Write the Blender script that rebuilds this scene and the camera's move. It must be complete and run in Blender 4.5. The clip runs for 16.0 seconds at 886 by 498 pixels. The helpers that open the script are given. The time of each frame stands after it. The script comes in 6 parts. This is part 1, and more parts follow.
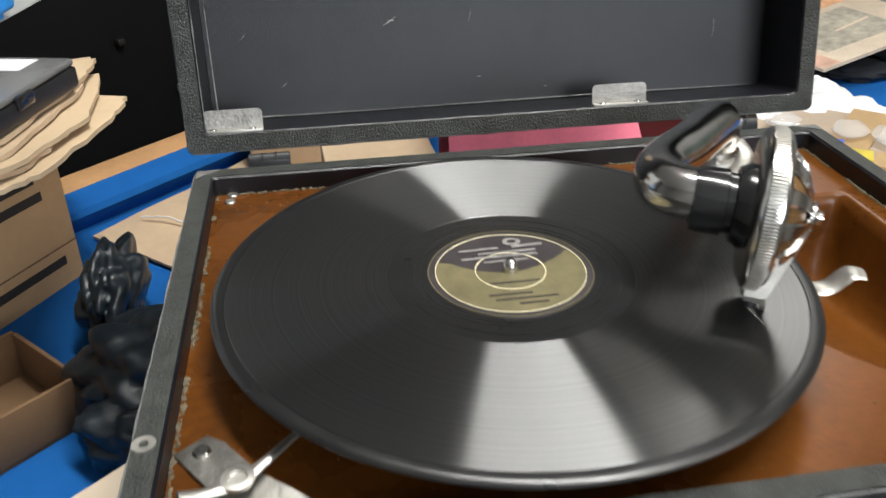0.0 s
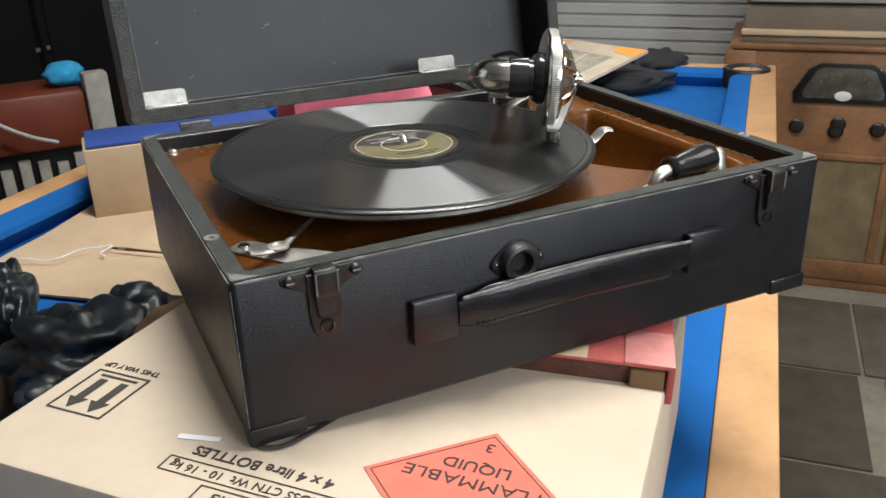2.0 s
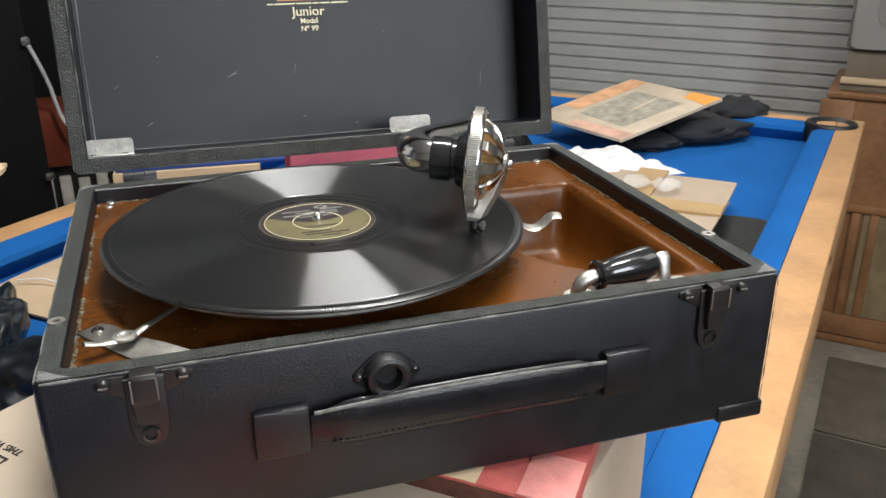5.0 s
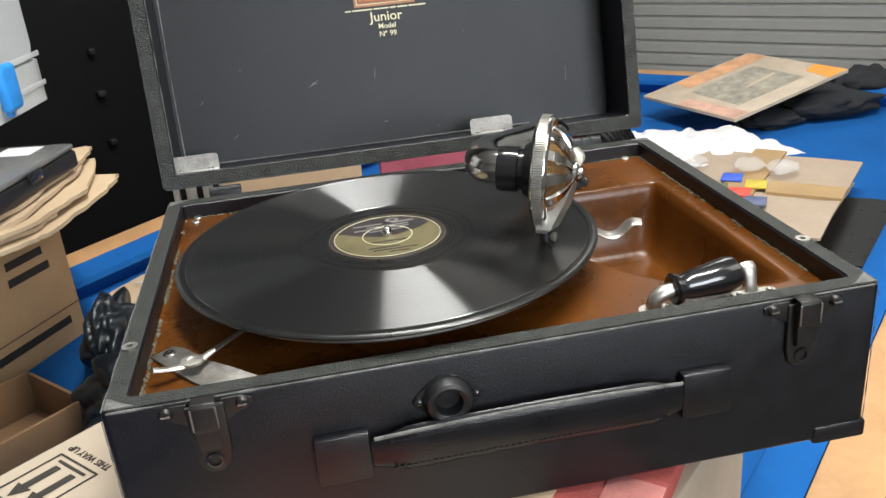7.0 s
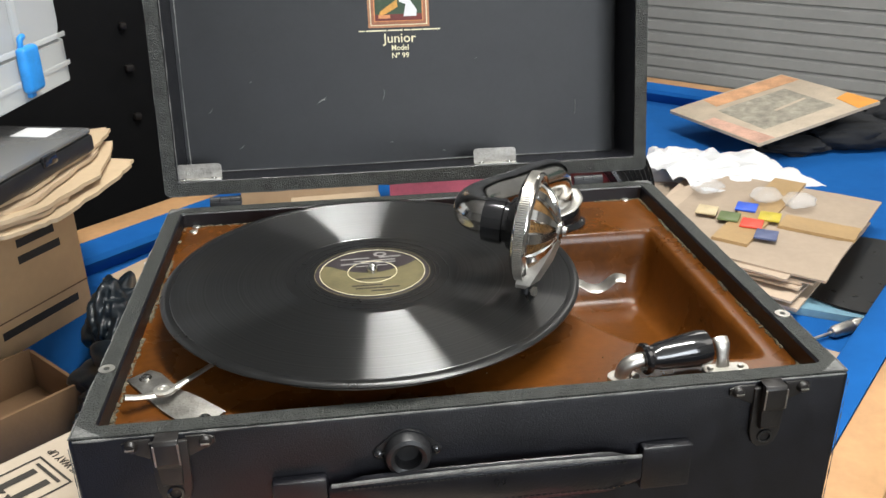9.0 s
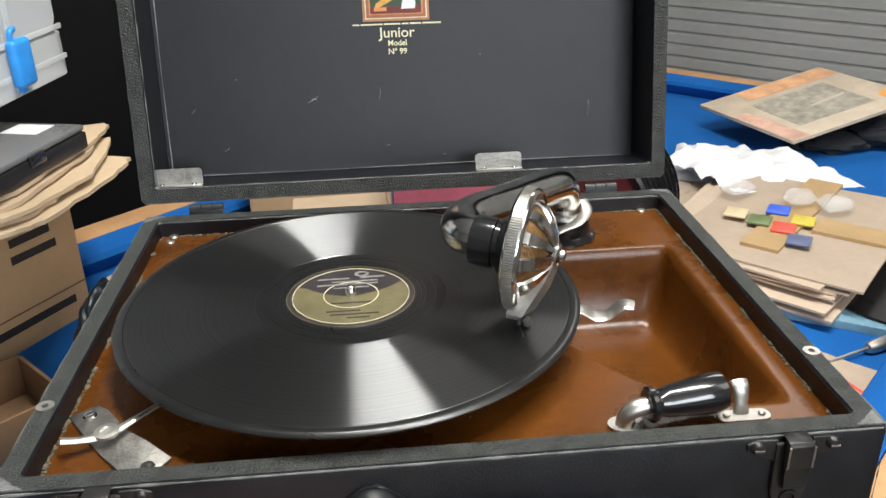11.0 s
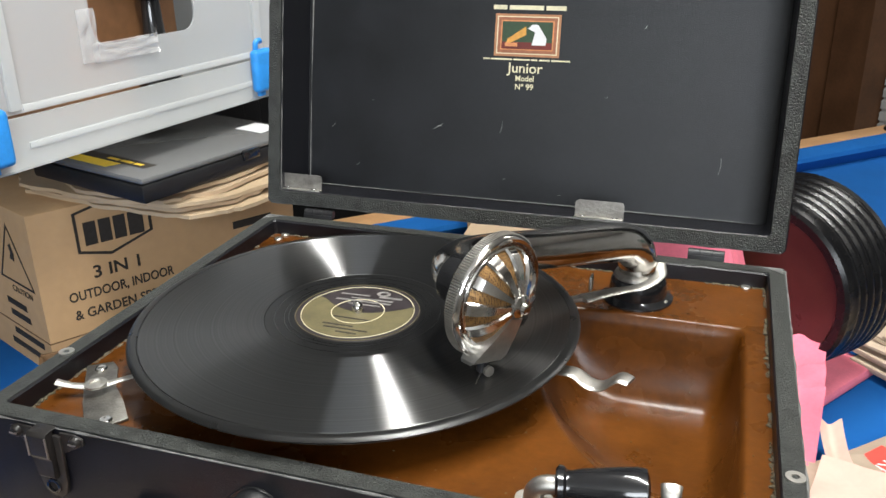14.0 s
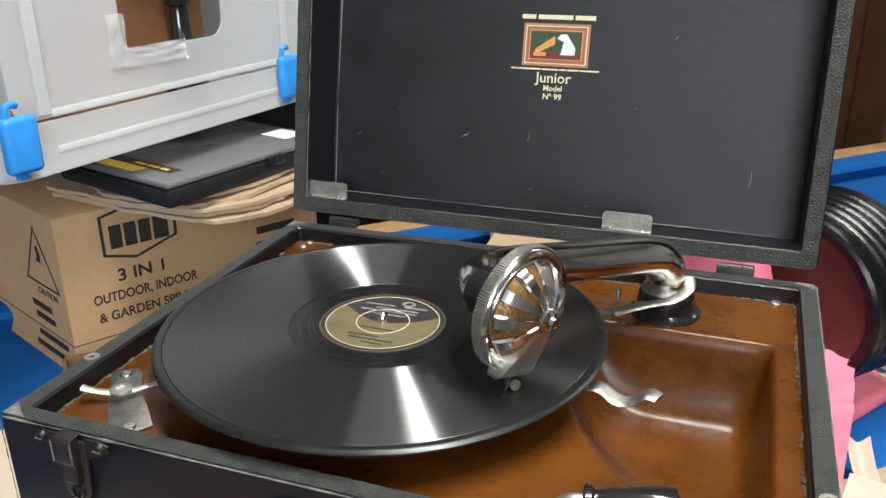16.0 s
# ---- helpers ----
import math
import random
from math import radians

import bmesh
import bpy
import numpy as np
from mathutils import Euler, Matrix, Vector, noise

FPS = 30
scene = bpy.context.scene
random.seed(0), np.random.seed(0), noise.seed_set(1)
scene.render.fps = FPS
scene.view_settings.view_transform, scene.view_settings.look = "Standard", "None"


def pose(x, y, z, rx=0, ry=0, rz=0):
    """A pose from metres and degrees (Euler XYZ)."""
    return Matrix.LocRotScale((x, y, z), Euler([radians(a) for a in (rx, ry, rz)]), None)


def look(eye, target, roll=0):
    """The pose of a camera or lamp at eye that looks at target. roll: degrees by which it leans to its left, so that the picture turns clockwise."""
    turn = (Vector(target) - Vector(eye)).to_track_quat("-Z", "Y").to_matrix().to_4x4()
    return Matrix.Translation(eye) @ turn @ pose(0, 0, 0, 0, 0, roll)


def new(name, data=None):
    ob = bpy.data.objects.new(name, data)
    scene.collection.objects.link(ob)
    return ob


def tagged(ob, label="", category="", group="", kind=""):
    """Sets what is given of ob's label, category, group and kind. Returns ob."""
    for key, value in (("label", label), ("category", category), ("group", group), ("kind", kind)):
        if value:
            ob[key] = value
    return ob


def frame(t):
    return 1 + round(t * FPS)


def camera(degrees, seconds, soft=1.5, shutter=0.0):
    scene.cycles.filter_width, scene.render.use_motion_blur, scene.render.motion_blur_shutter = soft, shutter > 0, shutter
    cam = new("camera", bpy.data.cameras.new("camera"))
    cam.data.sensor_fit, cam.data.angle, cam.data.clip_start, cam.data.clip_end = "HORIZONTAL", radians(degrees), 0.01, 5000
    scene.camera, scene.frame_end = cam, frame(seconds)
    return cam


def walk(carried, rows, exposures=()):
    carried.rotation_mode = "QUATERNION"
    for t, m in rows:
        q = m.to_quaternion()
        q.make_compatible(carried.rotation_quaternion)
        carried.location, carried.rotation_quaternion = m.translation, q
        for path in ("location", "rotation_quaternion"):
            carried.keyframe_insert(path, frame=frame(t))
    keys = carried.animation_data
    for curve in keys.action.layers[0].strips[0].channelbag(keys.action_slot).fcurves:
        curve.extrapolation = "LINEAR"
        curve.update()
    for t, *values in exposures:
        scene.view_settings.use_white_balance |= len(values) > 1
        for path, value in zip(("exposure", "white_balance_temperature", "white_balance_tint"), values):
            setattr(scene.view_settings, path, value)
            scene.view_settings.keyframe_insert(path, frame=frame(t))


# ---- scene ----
cam = camera(55.1, 16.0, shutter=0.35)
PATH = [
    (0, (0.074, -0.171, 0.198), (0.333, 1.554, -0.781), -1.0),
    (0.5, (0.075, -0.239, 0.201), (0.334, 1.486, -0.777), -0.6),
    (1, (0.036, -0.272, 0.192), (0.337, 1.493, -0.7), -2.5),
    (1.5, (-0.022, -0.328, 0.176), (0.604, 1.39, -0.635), -2.1),
    (2, (-0.062, -0.369, 0.171), (0.721, 1.291, -0.624), -1.9),
    (2.5, (-0.062, -0.371, 0.174), (0.764, 1.277, -0.6), -2.7),
    (3, (-0.059, -0.361, 0.18), (0.785, 1.284, -0.582), -2.7),
    (3.5, (-0.031, -0.358, 0.187), (0.804, 1.295, -0.567), -2.1),
    (6, (0.1, -0.344, 0.194), (0.455, 1.468, -0.574), -2.6),
    (6.5, (0.097, -0.336, 0.209), (0.401, 1.482, -0.569), -4.9),
    (7, (0.107, -0.344, 0.202), (0.392, 1.476, -0.578), -5.1),
    (7.5, (0.114, -0.344, 0.203), (0.386, 1.475, -0.583), -3.9),
    (8, (0.119, -0.335, 0.225), (0.378, 1.48, -0.574), -2.3),
    (8.5, (0.126, -0.335, 0.234), (0.37, 1.477, -0.577), -1.0),
    (9, (0.134, -0.338, 0.238), (0.358, 1.471, -0.584), -1.0),
    (11.5, (0.193, -0.263, 0.231), (0.279, 1.548, -0.613), -1.7),
    (12, (0.267, -0.248, 0.235), (0.12, 1.584, -0.555), -0.4),
    (12.5, (0.299, -0.251, 0.229), (-0.126, 1.551, -0.527), -0.7),
    (13, (0.32, -0.26, 0.227), (-0.208, 1.522, -0.511), -0.5),
    (13.5, (0.33, -0.265, 0.228), (-0.238, 1.502, -0.519), -0.8),
    (14, (0.333, -0.263, 0.227), (-0.257, 1.492, -0.53), -0.8),
    (14.5, (0.331, -0.266, 0.227), (-0.269, 1.483, -0.536), -0.4),
    (15, (0.328, -0.265, 0.228), (-0.281, 1.477, -0.543), -0.3),
    (15.5, (0.328, -0.26, 0.229), (-0.295, 1.479, -0.538), -0.6),
    (16, (0.328, -0.26, 0.228), (-0.308, 1.485, -0.515), -0.5),
]
walk(cam, [(t, look(eye, target, roll)) for t, eye, target, roll in PATH])

# ---- light ----
world = bpy.data.worlds.new("world")
scene.world = world
world.use_nodes = True
world.node_tree.nodes["Background"].inputs[0].default_value = (0.75, 0.85, 1.0, 1)
world.node_tree.nodes["Background"].inputs[1].default_value = 0.012
scene.view_settings.exposure = 0.0


def area(name, x, y, z, sx, sy, watts, colour, turn=0.0):
    data = bpy.data.lights.new(name, "AREA")
    data.shape, data.size, data.size_y, data.energy, data.color = "RECTANGLE", sx, sy, watts, colour
    ob = new(name, data)
    ob.matrix_world = pose(x, y, z, 0, 0, turn)
    return ob


CEIL = 1.62
area("tube_lamp_main", 0.47, 0.12, CEIL - 0.1, 1.15, 0.06, 48, (0.98, 0.98, 0.94), -50)
# the bare tubes light the ceiling as well
glow = area("tube_lamp_upper_side", 0.47, 0.12, CEIL - 0.13, 1.15, 0.06, 6, (0.98, 0.98, 0.94), -50)
glow.matrix_world = pose(0.47, 0.12, CEIL - 0.13, 180, 0, -50)
# added wide soft fill from the right; no fitting is known there
area("tube_lamp_side", 1.75, -0.55, CEIL - 0.1, 1.2, 0.9, 12, (1.0, 0.96, 0.90), -50)
# unseen lamp, added to light the end by the roller door
area("tube_lamp_far", 1.45, 2.05, CEIL - 0.1, 1.2, 0.5, 13, (1.0, 0.97, 0.92), 45)
# daylight through the window behind the camera
day = area("window_daylight", 0, 0, 0, 1.3, 1.0, 66, (0.88, 0.94, 1.0))
day.matrix_world = pose(0, 0, 0, 0, 0, 44.4) @ pose(-1.10, -2.42, 0.90, 90, 0, 0)


# ---- materials ----
def mat(name, colour, rough=0.5, metal=0.0, vary=0.25, scale=30.0, bump=0.0, bump_scale=300.0, second=None, amount=0.5,
        coat=0.0, spec=0.5, glow=0.0, island=0.0):
    """Procedural surface: base colour varied at two scales, optional second colour in stains, fine relief."""
    m = bpy.data.materials.new(name)
    m.use_nodes = True
    nt = m.node_tree
    N, L = nt.nodes, nt.links
    b = N["Principled BSDF"]
    b.inputs["Roughness"].default_value = rough
    b.inputs["Metallic"].default_value = metal
    b.inputs["Coat Weight"].default_value = coat
    b.inputs["Specular IOR Level"].default_value = spec
    tc = N.new("ShaderNodeTexCoord")
    n1, n2 = N.new("ShaderNodeTexNoise"), N.new("ShaderNodeTexNoise")
    n1.inputs["Scale"].default_value, n1.inputs["Detail"].default_value = scale, 6
    n2.inputs["Scale"].default_value, n2.inputs["Detail"].default_value = scale * 9, 4
    for n in (n1, n2):
        L.new(tc.outputs["Object"], n.inputs["Vector"])
    mix = N.new("ShaderNodeMath")
    mix.operation = "MULTIPLY_ADD"
    L.new(n2.outputs["Fac"], mix.inputs[0])
    mix.inputs[1].default_value = 0.4
    L.new(n1.outputs["Fac"], mix.inputs[2])
    ramp = N.new("ShaderNodeValToRGB")
    ramp.color_ramp.elements[0].position, ramp.color_ramp.elements[1].position = 0.45, 0.95
    c = Vector(colour)
    lo, hi = c * (1 - vary), c * (1 + vary)
    ramp.color_ramp.elements[0].color, ramp.color_ramp.elements[1].color = (*lo, 1), (*hi, 1)
    L.new(mix.outputs[0], ramp.inputs[0])
    out = ramp.outputs[0]
    if second is not None:
        n3 = N.new("ShaderNodeTexNoise")
        n3.inputs["Scale"].default_value, n3.inputs["Detail"].default_value = scale * 2.3, 8
        n3.inputs["Roughness"].default_value = 0.7
        L.new(tc.outputs["Object"], n3.inputs["Vector"])
        r3 = N.new("ShaderNodeValToRGB")
        r3.color_ramp.elements[0].position, r3.color_ramp.elements[1].position = 0.9 - amount * 0.5, 1.05 - amount * 0.5
        L.new(n3.outputs["Fac"], r3.inputs[0])
        mx = N.new("ShaderNodeMixRGB")
        L.new(r3.outputs[0], mx.inputs[0])
        L.new(out, mx.inputs[1])
        mx.inputs[2].default_value = (*second, 1)
        out = mx.outputs[0]
    if island:
        oi = N.new("ShaderNodeObjectInfo")
        hs = N.new("ShaderNodeHueSaturation")
        mr = N.new("ShaderNodeMapRange")
        mr.inputs[3].default_value, mr.inputs[4].default_value = 1 - island, 1 + island
        L.new(oi.outputs["Random"], mr.inputs[0])
        L.new(mr.outputs[0], hs.inputs["Value"])
        L.new(out, hs.inputs["Color"])
        out = hs.outputs[0]
    L.new(out, b.inputs["Base Color"])
    rr = N.new("ShaderNodeMapRange")
    rr.inputs[3].default_value, rr.inputs[4].default_value = max(0.02, rough - 0.08), min(1, rough + 0.08)
    L.new(n1.outputs["Fac"], rr.inputs[0])
    L.new(rr.outputs[0], b.inputs["Roughness"])
    if bump:
        n4 = N.new("ShaderNodeTexNoise")
        n4.inputs["Scale"].default_value, n4.inputs["Detail"].default_value = bump_scale, 5
        L.new(tc.outputs["Object"], n4.inputs["Vector"])
        bp = N.new("ShaderNodeBump")
        bp.inputs["Strength"].default_value, bp.inputs["Distance"].default_value = bump, 0.0015
        L.new(n4.outputs["Fac"], bp.inputs["Height"])
        L.new(bp.outputs[0], b.inputs["Normal"])
    if glow:
        b.inputs["Emission Color"].default_value, b.inputs["Emission Strength"].default_value = (1, 0.98, 0.94, 1), glow
    return m


LEATHER = mat("black_leathercloth", (0.0040, 0.0040, 0.0064), 0.34, vary=0.4, scale=60, bump=0.24, bump_scale=1500, second=(0.06, 0.058, 0.058), amount=0.17, spec=0.52)
LEATHER_RIM = mat("worn_leathercloth", (0.026, 0.028, 0.025), 0.50, vary=0.6, scale=120, bump=1.0, bump_scale=900, second=(0.19, 0.19, 0.175), amount=0.38)
BOARD = mat("brown_enamel", (0.092, 0.0295, 0.0042), 0.28, vary=0.45, scale=22, bump=0.05, bump_scale=420, second=(0.12, 0.062, 0.028), amount=0.42, spec=0.28)
CHROME = mat("worn_nickel", (0.66, 0.64, 0.61), 0.14, 1.0, vary=0.12, scale=80, bump=0.05, bump_scale=500)
DULL = mat("dull_nickel", (0.54, 0.52, 0.48), 0.42, 1.0, vary=0.2, scale=120, bump=0.1, bump_scale=600, second=(0.25, 0.2, 0.14), amount=0.3)
BLACK_GLOSS = mat("black_gloss", (0.012, 0.012, 0.013), 0.15, vary=0.2, scale=60, coat=0.4)
BLACK_MATT = mat("black_paint", (0.010, 0.010, 0.011), 0.45, vary=0.3, scale=40, bump=0.1)
BLACK_DULL = mat("dull_black", (0.004, 0.004, 0.0045), 0.75, vary=0.3, scale=40, bump=0.1, spec=0.15)


def gauze_weave():
    """Bronze gauze: round holes in close rows."""
    m = mat("bronze_gauze", (0.30, 0.165, 0.06), 0.42, 0.6, vary=0.3, scale=300)
    N, L = m.node_tree.nodes, m.node_tree.links
    b = N["Principled BSDF"]
    tc, vo, rp, mx = N.new("ShaderNodeTexCoord"), N.new("ShaderNodeTexVoronoi"), N.new("ShaderNodeValToRGB"), N.new("ShaderNodeMixRGB")
    vo.inputs["Scale"].default_value, vo.inputs["Randomness"].default_value = 1050, 0.3
    rp.color_ramp.elements[0].position, rp.color_ramp.elements[1].position = 0.30, 0.48
    L.new(tc.outputs["Object"], vo.inputs["Vector"])
    L.new(vo.outputs["Distance"], rp.inputs[0])
    old = b.inputs["Base Color"].links[0].from_socket
    L.new(rp.outputs[0], mx.inputs[0])
    mx.inputs[1].default_value = (0.035, 0.016, 0.008, 1)
    L.new(old, mx.inputs[2])
    L.new(mx.outputs[0], b.inputs["Base Color"])
    bp = N.new("ShaderNodeBump")
    bp.inputs["Strength"].default_value, bp.inputs["Distance"].default_value = 0.7, 0.0006
    L.new(rp.outputs[0], bp.inputs["Height"])
    L.new(bp.outputs[0], b.inputs["Normal"])
    return m


BRONZE = gauze_weave()
MOTTLED = mat("mottled_nickel", (0.33, 0.315, 0.29), 0.46, 1.0, vary=0.35, scale=110, bump=0.25, bump_scale=500, second=(0.16, 0.13, 0.09), amount=0.5)
CARTON = mat("corrugated_card", (0.48, 0.355, 0.235), 0.85, vary=0.10, scale=9, bump=0.12, bump_scale=220, second=(0.42, 0.28, 0.15), amount=0.3)
CARTON_WARM = mat("tan_card", (0.53, 0.335, 0.170), 0.85, vary=0.10, scale=9, bump=0.12, bump_scale=220, second=(0.40, 0.25, 0.12), amount=0.3)
# card brown darkened to hold the shade round the open carton
CARTON_DARK = mat("shaded_brown_card", (0.17, 0.095, 0.045), 0.85, vary=0.12, scale=9, bump=0.12, bump_scale=220)
CARD_PALE = mat("pale_card", (0.52, 0.39, 0.25), 0.8, vary=0.08, scale=12, bump=0.08, bump_scale=200)
INK = mat("printing_ink", (0.03, 0.025, 0.02), 0.8, vary=0.3, scale=200)
HAZARD = mat("red_print", (0.62, 0.13, 0.09), 0.75, vary=0.12, scale=60)
RED_BOOK = mat("worn_red_cloth", (0.42, 0.085, 0.075), 0.75, vary=0.25, scale=40, bump=0.3, bump_scale=700, second=(0.55, 0.36, 0.28), amount=0.35)
PAGES = mat("album_edge", (0.085, 0.030, 0.018), 0.8, vary=0.4, scale=120, bump=0.4, bump_scale=600)
BAIZE = mat("blue_baize", (0.009, 0.100, 0.34), 0.95, vary=0.12, scale=8, bump=0.25, bump_scale=1200, spec=0.15)
RAIL = mat("orange_timber", (0.48, 0.27, 0.125), 0.5, vary=0.2, scale=12, bump=0.1, second=(0.62, 0.42, 0.24), amount=0.35)
FRAME_WOOD = mat("dark_timber", (0.10, 0.045, 0.02), 0.5, vary=0.3, scale=10, bump=0.1)
CABINET = mat("walnut_veneer", (0.215, 0.102, 0.045), 0.42, vary=0.4, scale=7, bump=0.08, second=(0.10, 0.042, 0.018), amount=0.45)
GRILLE = mat("grille_cloth", (0.19, 0.14, 0.075), 0.9, vary=0.3, scale=14, bump=0.5, bump_scale=500)
STEEL_DOOR = mat("roller_steel", (0.44, 0.44, 0.43), 0.55, vary=0.08, scale=5, second=(0.3, 0.3, 0.3), amount=0.2)
CONCRETE = mat("concrete", (0.23, 0.205, 0.165), 0.85, vary=0.3, scale=5, bump=0.3, bump_scale=150, second=(0.12, 0.105, 0.085), amount=0.4)
TILE_DARK = mat("carpet_tile", (0.085, 0.071, 0.053), 0.95, vary=0.25, scale=14, bump=0.5, bump_scale=600, island=0.35)
CEILING = mat("painted_ceiling", (0.62, 0.61, 0.58), 0.9, vary=0.06, scale=3, bump=0.05)
WALL = mat("plaster", (0.24, 0.235, 0.225), 0.9, vary=0.08, scale=3, bump=0.05)
PAPER = mat("white_paper", (0.70, 0.70, 0.71), 0.7, vary=0.04, scale=20)
PINK = mat("pink_cloth", (0.82, 0.20, 0.28), 0.9, vary=0.12, scale=30, bump=0.3, bump_scale=900)
BLUE_PLASTIC = mat("blue_plastic", (0.03, 0.27, 0.72), 0.4, vary=0.15, scale=60, spec=0.4)
BAG = mat("black_polythene", (0.008, 0.014, 0.020), 0.36, vary=0.3, scale=25, bump=0.3, bump_scale=60)
CREAM = mat("cream_print", (0.72, 0.66, 0.45), 0.6, vary=0.15, scale=300)
GOLD = mat("gold_print", (0.120, 0.102, 0.050), 0.45, vary=0.3, scale=120, second=(0.07, 0.055, 0.025), amount=0.35)
MAROON = mat("dark_label", (0.028, 0.022, 0.024), 0.45, vary=0.3, scale=90)
ORANGE = mat("orange_print", (0.62, 0.25, 0.10), 0.6, vary=0.2, scale=300)
GREEN_DARK = mat("green_print", (0.03, 0.06, 0.03), 0.6, vary=0.2, scale=300)
YELLOW = mat("yellow_print", (0.75, 0.52, 0.05), 0.6, vary=0.1, scale=80)


def shellac():
    """Grooved black record: a polished base under highlights stretched across the grooves."""
    m = bpy.data.materials.new("grooved_shellac")
    m.use_nodes = True
    N, L = m.node_tree.nodes, m.node_tree.links
    b, out = N["Principled BSDF"], N["Material Output"]
    b.inputs["Base Color"].default_value = (0.007, 0.007, 0.007, 1)
    b.inputs["Specular IOR Level"].default_value = 0.30
    b.inputs["Roughness"].default_value = 0.20
    gl = N.new("ShaderNodeBsdfAnisotropic")
    gl.inputs["Roughness"].default_value = 0.30
    gl.inputs["Anisotropy"].default_value = 0.83
    tan = N.new("ShaderNodeTangent")
    tan.direction_type, tan.axis = "RADIAL", "Z"
    L.new(tan.outputs[0], gl.inputs["Tangent"])
    tc = N.new("ShaderNodeTexCoord")
    ln = N.new("ShaderNodeVectorMath")
    ln.operation = "LENGTH"
    L.new(tc.outputs["Object"], ln.inputs[0])
    nz = N.new("ShaderNodeTexNoise")
    nz.noise_dimensions = "1D"
    nz.inputs["Scale"].default_value, nz.inputs["Detail"].default_value = 900, 3
    L.new(ln.outputs["Value"], nz.inputs["W"])
    mr = N.new("ShaderNodeMapRange")
    mr.inputs[3].default_value, mr.inputs[4].default_value = 0.078, 0.132
    L.new(nz.outputs["Fac"], mr.inputs[0])
    # worn streaks follow the grooves
    gc = N.new("ShaderNodeCombineColor")
    for k in range(3):
        L.new(mr.outputs[0], gc.inputs[k])
    L.new(gc.outputs[0], gl.inputs["Color"])
    add = N.new("ShaderNodeAddShader")
    L.new(b.outputs[0], add.inputs[0])
    L.new(gl.outputs[0], add.inputs[1])
    L.new(add.outputs[0], out.inputs["Surface"])
    return m


SHELLAC = shellac()
SHELLAC_PLAIN = mat("smooth_shellac", (0.008, 0.008, 0.008), 0.30, vary=0.2, scale=60)


def clear(name, colour, rough, alpha):
    m = bpy.data.materials.new(name)
    m.use_nodes = True
    b = m.node_tree.nodes["Principled BSDF"]
    b.inputs["Base Color"].default_value = (*colour, 1)
    b.inputs["Roughness"].default_value = rough
    b.inputs["Alpha"].default_value = alpha
    return m


TUB = clear("frosted_polypropylene", (0.70, 0.72, 0.73), 0.40, 0.40)
TUB_RIB = clear("frosted_rib", (0.74, 0.76, 0.75), 0.35, 0.44)
SMOKE = clear("smoked_lid", (0.16, 0.16, 0.16), 0.22, 0.9)
FILM = clear("clear_film", (0.72, 0.72, 0.72), 0.2, 0.26)
SCREEN = mat("tube_glass", (0.10, 0.15, 0.13), 0.12, vary=0.05, scale=4)
TV_GREY = mat("grey_plastic", (0.24, 0.23, 0.22), 0.45, vary=0.1, scale=10)
TV_BASE = mat("taupe_board", (0.17, 0.135, 0.10), 0.6, vary=0.15, scale=10)


# ---- building blocks ----
def thing(name, x, y, z, label, category, turn=0.0, group="", kind="", tilt=(0, 0)):
    ob = new(name)
    ob.empty_display_size = 0.02
    ob.matrix_world = pose(x, y, z, tilt[0], tilt[1], turn)
    return tagged(ob, label, category, group, kind)


def part(name, bm, material, parent, label="", smooth=35, m=None):
    """One bmesh becomes one mesh object under a thing or a part. m: extra placing matrix baked into the mesh."""
    if m is not None:
        bmesh.ops.transform(bm, matrix=m, verts=bm.verts)
    bmesh.ops.recalc_face_normals(bm, faces=bm.faces)
    me = bpy.data.meshes.new(name)
    bm.to_mesh(me)
    bm.free()
    me.materials.append(material)
    if smooth:
        me.polygons.foreach_set("use_smooth", [True] * len(me.polygons))
        me.set_sharp_from_angle(angle=radians(smooth))
    ob = new(name, me)
    if parent is not None:
        ob.parent = parent
    return tagged(ob, label)


def lone(name, bm, material, label, category, at=None, kind="", group="", smooth=35):
    ob = part(name, bm, material, None, "", smooth)
    if at is not None:
        ob.matrix_world = at
    return tagged(ob, label, category, group, kind)


def B():
    return bmesh.new()


def box(x0, x1, y0, y1, z0, z1, bevel=0.0, seg=2, bm=None):
    bm = bm or B()
    r = bmesh.ops.create_cube(bm, size=1)
    bmesh.ops.transform(bm, matrix=Matrix.Translation(((x0 + x1) / 2, (y0 + y1) / 2, (z0 + z1) / 2)) @ Matrix.Diagonal((abs(x1 - x0), abs(y1 - y0), abs(z1 - z0), 1)), verts=r["verts"])
    if bevel:
        ed = list({e for v in r["verts"] for e in v.link_edges})
        bmesh.ops.bevel(bm, geom=ed, offset=bevel, segments=seg, affect="EDGES", profile=0.5)
    return bm


def lathe(profile, seg=48, bm=None, m=None):
    """Turned form about z from (radius, height) pairs."""
    bm = bm or B()
    rings = []
    for r, z in profile:
        if r < 1e-6:
            rings.append([bm.verts.new((0, 0, z))])
        else:
            rings.append([bm.verts.new((r * math.cos(2 * math.pi * i / seg), r * math.sin(2 * math.pi * i / seg), z)) for i in range(seg)])
    for a, b in zip(rings, rings[1:]):
        for i in range(seg):
            j = (i + 1) % seg
            if len(a) == 1 and len(b) == 1:
                continue
            if len(a) == 1:
                bm.faces.new((a[0], b[i], b[j]))
            elif len(b) == 1:
                bm.faces.new((a[i], a[j], b[0]))
            else:
                bm.faces.new((a[i], a[j], b[j], b[i]))
    if m is not None:
        bmesh.ops.transform(bm, matrix=m, verts=[v for r in rings for v in r])
    return bm


